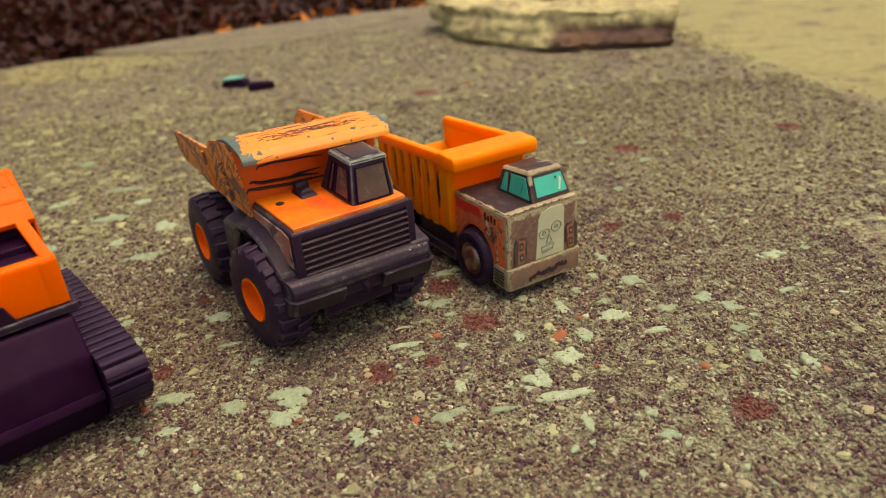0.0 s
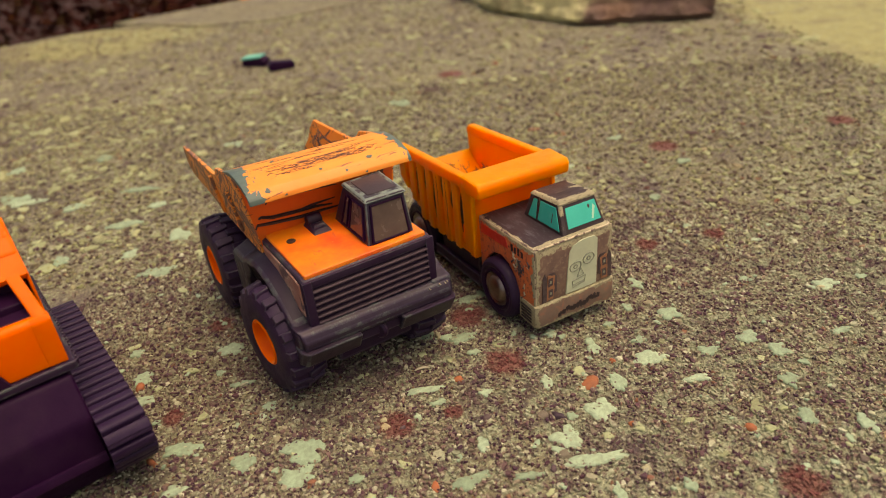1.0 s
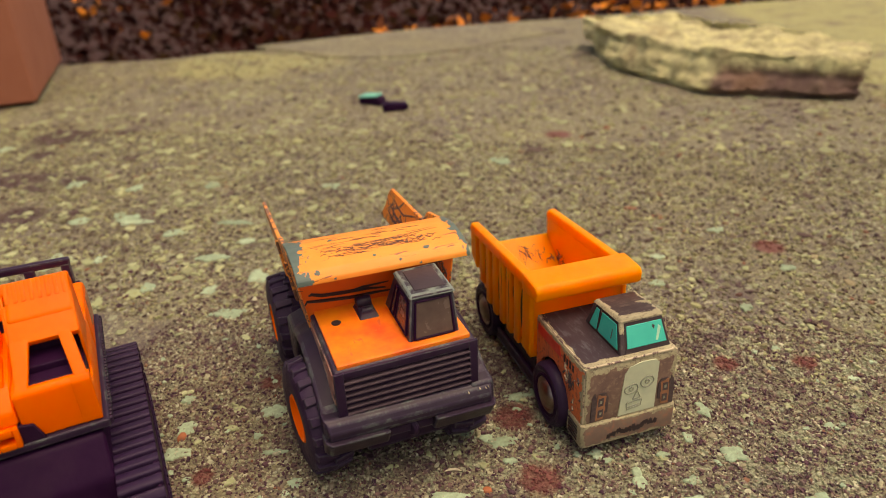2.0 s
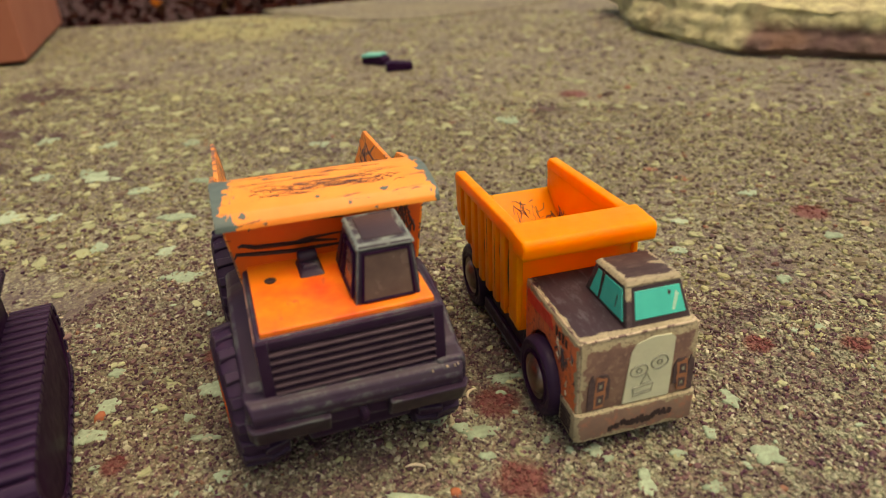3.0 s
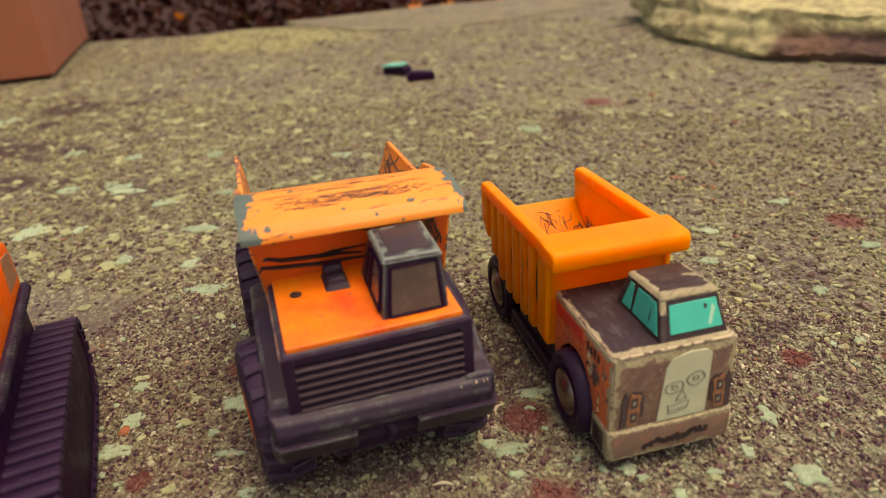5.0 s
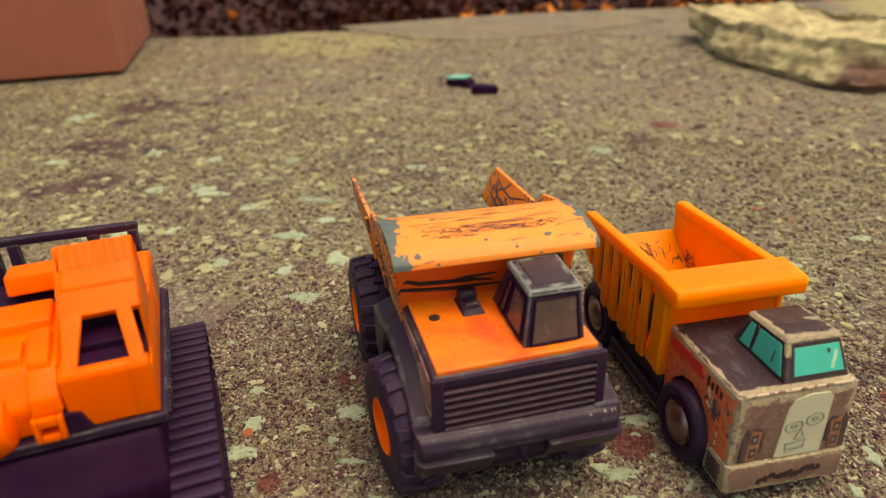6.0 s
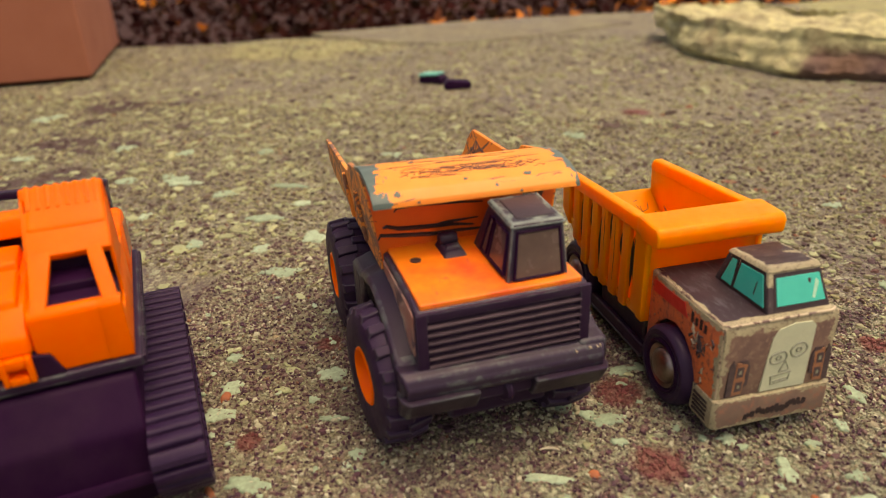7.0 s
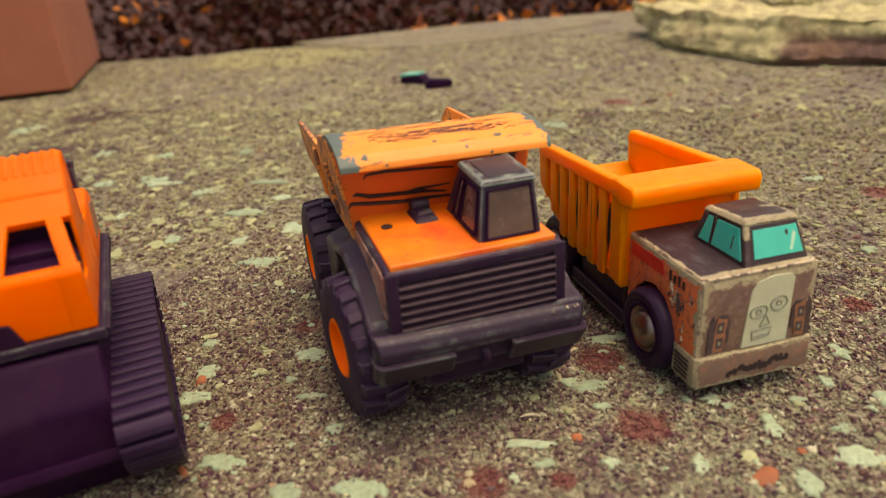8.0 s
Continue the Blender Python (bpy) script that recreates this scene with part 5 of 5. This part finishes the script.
    for k in range(4):
        part("print_bar", box(-0.13, 0.3, 10.4 - 1.6 * k, 11.3 - 1.6 * k, 23.9, 26.3 - 0.5 * (k % 2)), m_marker, t)
    for n in range(26):
        y = rng.uniform(1.6, 10.5)
        z = rng.uniform(7.0 if y < 6.5 else 17.0, 22.4)
        line = [(-0.06, y + rng.uniform(-0.8, 0.8), z + q * rng.uniform(0.3, 1.1)) for q in range(rng.randint(2, 4))]
        part("print_stroke", stroke(line, rng.uniform(0.3, 0.9), None, 0.5), m_print_dark if n % 3 else m_tin_edge, t)
    # Raised cab with green windows.
    lo = [(11.0, 2.0, 28.1), (25.8, 2.0, 28.1), (25.8, 20.6, 28.1), (11.0, 20.6, 28.1)]
    hi = [(12.2, 5.6, 36.6), (24.4, 5.6, 36.6), (24.4, 18.2, 35.8), (12.2, 18.2, 35.8)]
    cab = part("cab", soft_edges(eight(lo, hi), 0.4, 3), m_tin_cab, t, "dark tin cab top with bare chipped pillars")
    part("roof", soft_edges(eight([(11.8, 5.0, 36.2), (24.8, 5.0, 36.2), (24.8, 18.6, 35.4), (11.8, 18.6, 35.4)], [(12.6, 5.8, 37.2), (24.1, 5.8, 37.2), (24.1, 18.0, 36.4), (12.6, 18.0, 36.4)]), 0.4, 3), m_tin_roof, cab, "dark roof chipped to pale metal at its edges")
    front = [lo[0], lo[1], hi[1], hi[0]]
    left = [lo[3], lo[0], hi[0], hi[3]]
    right = [lo[1], lo[2], hi[2], hi[1]]

    def window(face, u0, u1, v0, v1, skew=0.0):
        rim = part("window_frame", soft_edges(plate(face, u0 - 0.042, u1 + 0.042, v0 - 0.105, v1 + 0.095, -0.3, 0.1, None, skew), 0.05, 1), m_marker, t)
        part("pane", soft_edges(plate(face, u0, u1, v0, v1, 0.0, 0.26, None, skew), 0.08, 1), m_green, rim, "bright green window")
        return rim

    screen = window(front, 0.135, 0.935, 0.19, 0.82)
    # Pale diagonal quad laid over the windscreen's right side.
    part("pale_streak", quad_plate(front, [(0.72, 0.28), (0.76, 0.26), (0.885, 0.62), (0.84, 0.70)], 0.2, 0.30), m_streak, screen, "pale diagonal streak")
    part("dark_fleck", quad_plate(front, [(0.70, 0.66), (0.73, 0.60), (0.76, 0.70), (0.71, 0.74)], 0.2, 0.31), m_marker, screen)
    side_window = window(left, 0.37, 0.93, 0.13, 0.86, 0.02)
    part("crack", quad_plate(left, [(0.735, 0.30), (0.755, 0.30), (0.80, 0.62), (0.785, 0.64)], 0.2, 0.31), m_marker, side_window, "dark crack")
    window(left, 0.12, 0.32, 0.12, 0.86, 0.04)
    window(right, 0.16, 0.80, 0.18, 0.82, 0.03)
    # Chassis and tanks.
    part("chassis", soft_edges(box(3.5, W - 3.5, 6, 80, 5.0, 15.5), 0.8), m_black, t)
    for side in (-1, 1):
        a, b = sorted((W / 2 + side * 12.6, W / 2 + side * 14.2))
        rail = part("side_rail", soft_edges(box(a, b, 28.4, 57.0, 4.0, 7.4), 0.3, 1), m_black, t)
        part("rail_lip", soft_edges(box(a - 0.2, b + 0.2, 28.6, 56.6, 3.6, 4.3), 0.15, 1), m_black_edge, rail, "rubbed pale edge")
    part("fuel_tank", soft_edges(box(0.6, 5.0, 30, 54, 4.6, 13.2), 1.0), m_black, t)
    # Orange plastic dump bed.
    x0, x1, y0, y1 = -2.6, 28.0, 27.4, 75.0
    part("bed_front", soft_edges(box(x0 + 0.6, x1 - 0.6, 28.0, 31.0, 14.2, 40.0), 0.6, 3), m_orange_plastic, t)
    part("bed_lip", soft_edges(prism([(21.8, 36.2), (21.4, 39.4), (22.4, 40.9), (31.4, 41.3), (31.4, 37.4), (27.8, 35.8)], "x", -3.4, 28.8), 0.9, 3), m_orange_plastic, t, "thick rounded orange lip")
    part("bed_floor", soft_edges(prism([(29, 15.0), (60, 15.6), (75.5, 27.6), (75.5, 29.2), (59, 17.4), (29, 16.8)], "x", x0 + 0.8, x1 - 0.8), 0.4), m_orange_plastic, t)
    for side in (-1, 1):
        inner, outer = (x0 + 2.6, x0 + 1.2) if side < 0 else (x1 - 2.6, x1 - 1.2)
        a, b = sorted((inner, outer))
        wall = part("bed_side", soft_edges(prism([(29, 14.2), (62, 14.2), (75.0, 25.6), (75.4, 37.0), (74.0, 38.0), (31, 39.8), (29, 39.8)], "x", a, b), 0.4), m_orange_plastic, t)
        a, b = sorted((x0 - 0.1, x0 + 2.7) if side < 0 else (x1 + 0.1, x1 - 2.7))
        part("top_rail", soft_edges(prism([(29, 36.4), (75.4, 34.8), (75.8, 36.8), (74.4, 38.4), (30, 40.4), (29, 40.4)], "x", a, b), 0.7, 3), m_orange_plastic, wall)
        a, b = sorted((x0, x0 + 1.6) if side < 0 else (x1, x1 - 1.6))
        part("corner_post", soft_edges(prism([(27.4, 15.6), (32.8, 15.6), (32.8, 37.2), (27.4, 37.2)], "x", a, b), 0.7, 3), m_orange_plastic, wall)
        part("rear_post", soft_edges(prism([(70.4, 23.0), (75.2, 26.6), (75.6, 36.0), (70.4, 36.4)], "x", a, b), 0.7, 3), m_orange_plastic, wall)
        for k in range(6):
            y = 35.6 + 5.7 * k
            low = 14.6 if y < 58 else 15.2 + (y - 58) * 0.85
            part("rib", soft_edges(prism([(y, low), (y + 3.3, low), (y + 3.3, 36.4), (y, 36.4)], "x", a, b), 0.45, 2), m_orange_plastic, wall)
            g0, g1 = (x0 + 1.0, x0 + 1.3) if side < 0 else (x1 - 1.3, x1 - 1.0)
            # Grime in the grooves, drawn wider to darken the gaps between ribs.
            for dy in (-0.5, -1.3, 1.2)[:2 + rng.randint(0, 1)]:
                top = 36.2 - rng.uniform(0, 5)
                low_end = max(low + 1, top - rng.uniform(5, 17))
                line = [(g0 + 0.15 if dy != 1.2 else (x0 if side < 0 else x1), y + dy + rng.uniform(-0.25, 0.25), low_end + (top - low_end) * q / 4) for q in range(5)]
                part("groove_line", stroke(line, rng.uniform(0.55, 1.15) if dy != 1.2 else 0.18, None, 0.8), m_marker, wall)
        if side > 0:
            for n in range(12):
                y, z = rng.uniform(60, 71), rng.uniform(20, 25)
                line = [(x1 - 2.62, y + q * rng.uniform(-0.3, 1.4), z + rng.uniform(-1.2, 1.6)) for q in range(rng.randint(3, 5))]
                part("scrape", stroke(line, rng.uniform(0.15, 0.4), None, 0.5), m_scratch, wall, "brown scrape inside the bed")
    for n in range(14):
        px, py = rng.uniform(13, 23), rng.uniform(66, 72)
        line = [(px + q * 0.7 + rng.uniform(-0.7, 0.7), py + rng.uniform(-1.4, 1.8)) for q in range(rng.randint(3, 5))]
        part("scrape", stroke([(a, b, 17.5 + (b - 59) * 0.716) for a, b in line], rng.uniform(0.14, 0.34), None, 0.5), m_scratch, t, "brown scrape on the bed floor")
    for side, x in ((-1, -2.6), (1, W + 2.6)):
        small_wheel(t, x, 16.8, side)
        small_wheel(t, x + 0.6 * -side, 66.0, side)
    for y in (16.8, 66.0):
        part("axle", lathe([(1.2, 2), (1.2, W - 2)], 12, None, (0, y, 9.4)), m_steel, t)


tin_truck()


# ---- the tracked excavator ----
def excavator():
    t = thing("toy_excavator", pose(-0.091, 0.1425, 0.0003, 0, 0, 41.0), "orange and black plastic toy excavator on tracks on concrete", "toy excavator")
    L = -44.0
    # Undercarriage.
    part("undercarriage", soft_edges(prism([(-1.0, 30.6), (-6.5, 22.0), (-7.5, 11.0), (-2.0, 2.0), (46, 2.0), (50, 12.0), (50, 30.6)], "x", L + 9.0, -0.6), 1.2, 3), m_black_smooth, t, "black moulded undercarriage")
    part("front_rib", soft_edges(prism([(-7.0, 10.0), (-8.6, 11.0), (-8.0, 13.0), (-6.6, 13.0)], "x", L + 9.0, -0.8), 0.3), m_black_smooth, t)
    deck = part("deck", soft_edges(box(L - 1.0, 1.2, -1.0, 51.5, 31.4, 33.5), 0.6, 3), m_black, t, "black deck with a beaded rim")
    for k in range(34):
        y = 0.0 + 1.5 * k
        part("bead", soft_edges(box(1.0, 1.8, y, y + 0.9, 31.6, 33.2), 0.2, 1), m_black, deck)
    # Tracks with a pad for each link.
    line = [(-15.5, 19.0), (-13.0, 22.4), (20, 22.2), (50.5, 21.6), (54.0, 18.5), (54.5, 12.0), (51.0, 4.0), (46, 0.9), (6, 0.9), (-1, 2.2), (-8.5, 7.0), (-14.5, 13.5)]
    for _ in range(2):
        line = [tuple(p[i] * k + q[i] * (1 - k) for i in (0, 1)) for p, q in zip(line, line[1:] + line[:1]) for k in (0.75, 0.25)]
    inner = [(y * 0.970 + 0.6, z * 0.925 + 0.85) for y, z in line]
    cy, cz = 20.0, 11.5
    pad_mesh = finish("track_pad", soft_edges(prism([(-1.3, -1.1), (1.3, -1.1), (1.3, 0.20), (1.0, 0.52), (-0.9, 0.66), (-1.3, 0.30)], "x", 0, 9.3), 0.12, 1), m_track)
    for x in (L, -0.7):
        track = part("track", soft_edges(prism(inner, "x", x + 0.3, x + 8.5), 0.4), m_black_smooth, t, "black rubber track with cross ridges")
        rim = bmesh.new()
        loops = [[rim.verts.new((xx, cy + (y - cy) * k, cz + (z - cz) * k)) for y, z in line] for xx, k in ((x + 8.0, 0.985), (x + 8.9, 0.985), (x + 8.9, 0.90), (x + 8.0, 0.88))]
        for a, b in zip(loops, loops[1:] + loops[:1]):
            for n in range(len(line)):
                q = (n + 1) % len(line)
                rim.faces.new((a[n], a[q], b[q], b[n]))
        part("track_rim", soft_edges(rim, 0.25, 2), m_black_smooth, track, "raised black edge of the track")
        pts = [Vector((0, y, z)) for y, z in line]
        carry = 0.0
        for p, q in zip(pts, pts[1:] + pts[:1]):
            d = q - p
            ln = d.length
            d.normalize()
            s = carry
            while s < ln:
                c = p + d * s
                up = Vector((0, -d.z, d.y))
                m = Matrix(((1, 0, 0, x * MM), (0, d.y, up.y, c.y * MM), (0, d.z, up.z, c.z * MM), (0, 0, 0, 1)))
                shared("track_pad", pad_mesh, track, m)
                s += 3.5
            carry = s - ln
    # House: base tub, cab, engine cover.
    tub = prism([(0.0, 33.6), (-0.3, 44.6), (0.6, 45.6), (22, 45.6), (50, 44.0), (50.5, 33.6)], "x", -15.0, -1.5)
    part("house", soft_edges(tub, 0.9, 3), m_orange_excavator, t, "bright orange plastic house")
    wing = prism([(0.0, 33.6), (-0.3, 44.6), (0.6, 45.6), (2.0, 45.6), (2.6, 42.0), (3.4, 41.4), (9.0, 41.4), (9.6, 42.2), (9.6, 45.8), (22, 45.6), (50, 44.0), (50.5, 33.6)], "x", -0.6, 0.0)
    part("house_side", soft_edges(wing, 0.2, 2), m_orange_excavator, t)
    corner = prism([(-0.08, 33.6), (-0.38, 44.5), (0.55, 45.68), (1.75, 45.68), (1.75, 33.6)], "x", -4.0, 0.04)
    part("house_corner", soft_edges(corner, 0.5, 3), m_orange_excavator, t)
    # Black block added inside the wall so the side opening looks shaded.
    part("side_opening_fill", soft_edges(box(-1.7, -0.62, 1.6, 50.0, 34.0, 45.3), 0.1, 1), m_black_smooth, t, "added black block that keeps the side opening dark")
    # Raised black plate; the darkness of the opening is put into its colour.
    part("front_opening_plate", soft_edges(prism([(-15.8, 33.4), (-11.2, 33.4), (-12.8, 37.6), (-15.8, 38.2)], "y", -0.75, 2.0), 0.2, 1), m_black_smooth, t, "black plate standing for the dark front opening")
    # The wedge of the cab: a slanting front with a window, open sides, a seat inside.
    slope = [(-14.2, 0.2, 45.2), (0.0, 0.2, 45.2), (0.0, 20.5, 61.2), (-14.2, 20.5, 61.2)]
    cab = part("cab", soft_edges(prism([(19.0, 59.4), (20.6, 61.2), (22.6, 60.6), (25.0, 52.0), (25.4, 44.6), (22.4, 44.6)], "x", -14.2, 0.0), 0.6, 3), m_orange_excavator, t, "orange cab with open windows")
    part("windscreen_header", soft_edges(quad_plate(slope, [(0.03, 0.42), (0.99, 0.42), (1.0, 0.80), (0.02, 0.80)], -2.0, -0.05), 0.4, 3), m_orange_excavator, cab)
    part("brow", soft_edges(quad_plate(slope, [(0.04, 0.62), (0.99, 0.62), (1.0, 1.0), (0.08, 1.0)], -2.0, 0.3), 1.3, 4), m_orange_excavator, cab)
    part("pillar", soft_edges(quad_plate(slope, [(0.80, 0.0), (0.985, 0.0), (0.875, 0.46), (0.685, 0.46)], -1.3, 0.0), 0.45, 3), m_orange_excavator, cab)
    part("pillar", soft_edges(quad_plate(slope, [(0.0, 0.0), (0.17, 0.0), (0.30, 0.46), (0.03, 0.46)], -1.3, 0.0), 0.45, 3), m_orange_excavator, cab)
    for x in (-0.6, -14.2):
        part("cab_side", soft_edges(prism([(9.4, 44.8), (24, 44.8), (24, 58), (20.8, 60.6), (11.4, 53.4), (9.6, 51.6)], "x", x, x + 0.6), 0.2, 2), m_orange_excavator, cab)
    part("cab_sill", soft_edges(prism([(0.6, 44.6), (12, 44.6), (12, 45.9), (4.4, 45.8)], "x", -14.2, -12.9), 0.2, 2), m_orange_excavator, cab)
    for k in range(8):
        u = 0.08 + 0.115 * k
        part("roof_rib", soft_edges(quad_plate(slope, [(u, 0.80), (u + 0.06, 0.80), (u + 0.06, 1.0), (u, 1.0)], 0.2, 0.50), 0.15, 2), m_orange_excavator, cab)
    seat = part("seat", soft_edges(prism([(6.0, 45.4), (6.0, 47.4), (14.0, 48.0), (17.5, 55.5), (20.0, 55.5), (20.0, 45.4)], "x", -11.6, -3.2), 0.6, 3), m_black_smooth, t, "black moulded seat")
    for k in range(5):
        x = -11.0 + 1.6 * k
        part("seat_rib", soft_edges(prism([(14.0, 48.4), (17.3, 55.4), (16.8, 55.6), (13.5, 48.6)], "x", x, x + 0.8), 0.15, 1), m_black, seat)
    # Black block added behind the seat, in place of shade inside the cab.
    part("cab_dark_fill", soft_edges(prism([(12.0, 45.6), (12.0, 51.8), (19.3, 57.4), (22.2, 56.0), (22.2, 45.6)], "x", -13.4, -0.62), 0.3, 1), m_black_smooth, cab, "added black block that keeps the cab inside dark")
    part("cab_floor", soft_edges(box(-13.0, -1.2, 1.8, 22.0, 45.0, 45.75), 0.15, 1), m_black_smooth, cab)
    part("engine_cover", soft_edges(prism([(30, 44.0), (32, 46.6), (44, 47.2), (49.6, 45.0), (50.6, 41.0), (50.6, 33.8), (30, 33.8)], "x", -14.2, 0.2), 1.2, 3), m_orange_excavator, t)
    part("side_label", soft_edges(prism([(38, 37.0), (48, 36.5), (48, 43.0), (40, 44.6)], "x", -0.1, 0.45), 0.15, 1), m_lamp, t, "faded side label")
    left = prism([(1.0, 33.6), (0.4, 40.0), (5.0, 45.5), (18, 48.2), (24, 48.4), (24, 33.6)], "x", L, -15.0)
    part("boom_housing", soft_edges(left, 1.2, 3), m_orange_excavator, t)
    part("housing_ridge", soft_edges(prism([(14.5, 47.0), (22.5, 48.2), (22.0, 50.4), (15.5, 49.4)], "x", -40.0, -16.6), 0.7, 3), m_orange_excavator, t)
    part("housing_ridge", soft_edges(prism([(6.0, 45.2), (12.0, 46.4), (11.6, 48.2), (7.0, 47.2)], "x", -40.0, -21.0), 0.7, 3), m_orange_excavator, t)
    part("housing_post", soft_edges(prism([(4.0, 44.0), (13.6, 46.6), (13.2, 49.0), (5.0, 46.6)], "x", -20.2, -16.4), 0.7, 3), m_orange_excavator, t)
    part("housing_bar", soft_edges(prism([(24.5, 50.6), (26, 54.6), (32, 54.2), (33, 50.0)], "x", -25.0, -14.0), 0.8, 3), m_orange_excavator, t)
    part("rear_deck", soft_edges(prism([(24.0, 33.5), (24.0, 48.6), (30, 49.4), (50, 42.0), (50, 33.5)], "x", L, -14.4), 0.8), m_black_smooth, t, "black rear deck of the house")
    step = bmesh.new()
    for x0, x1, z0, z1 in ((-20.6, -19.6, 33.6, 38.6), (-16.6, -15.6, 33.6, 38.6), (-19.6, -16.6, 33.6, 35.0), (-19.6, -16.6, 36.8, 38.6)):
        box(x0, x1, -1.9, 1.2, z0, z1, step)
    part("front_step", soft_edges(step, 0.35, 2), m_orange_excavator, t)
    part("front_boss", soft_edges(prism([(-0.9, 38.6), (-0.4, 41.8), (4.4, 45.6), (4.4, 38.6)], "x", -20.4, -15.2), 0.8, 3), m_orange_excavator, t)
    part("front_ball", lathe([(0.8, -4.4), (3.2, -3.6), (4.4, -1.6), (4.6, 0.5), (3.8, 2.8), (1.6, 4.2)], 24, None, (-27.0, -2.5, 11.5)), m_orange_excavator, t, "rounded orange boom end")
    bulge = lathe([(0.8, -7.5), (4.8, -6.4), (6.4, -3.0), (6.6, 2.0), (5.4, 5.6), (2.0, 7.0)], 28, None, (-30.0, 3.0, 37.0))
    part("front_bulge", bulge, m_orange_excavator, t, "rounded orange swell on the front")
    # Black guard rail behind the cab.
    rail = part("guard_rail", soft_edges(leaning(prism([(51.4, 49.6), (53.6, 49.6), (53.6, 51.6), (51.4, 51.6)], "x", -42, -1.6), 0.035, -1.6), 0.5, 2), m_black, t, "black guard rail behind the cab")
    for x, wide, top in ((-42, 2.0, 51.2), (-35.5, 4.2, 53.4), (-29.6, 2.6, 51.0), (-13.0, 2.6, 50.4), (-4.2, 2.4, 50.2)):
        part("rail_post", soft_edges(prism([(51.2, 33.6), (53.2, 33.6), (53.2, top), (51.2, top)], "x", x, x + wide), 0.4, 2), m_black, rail)


excavator()
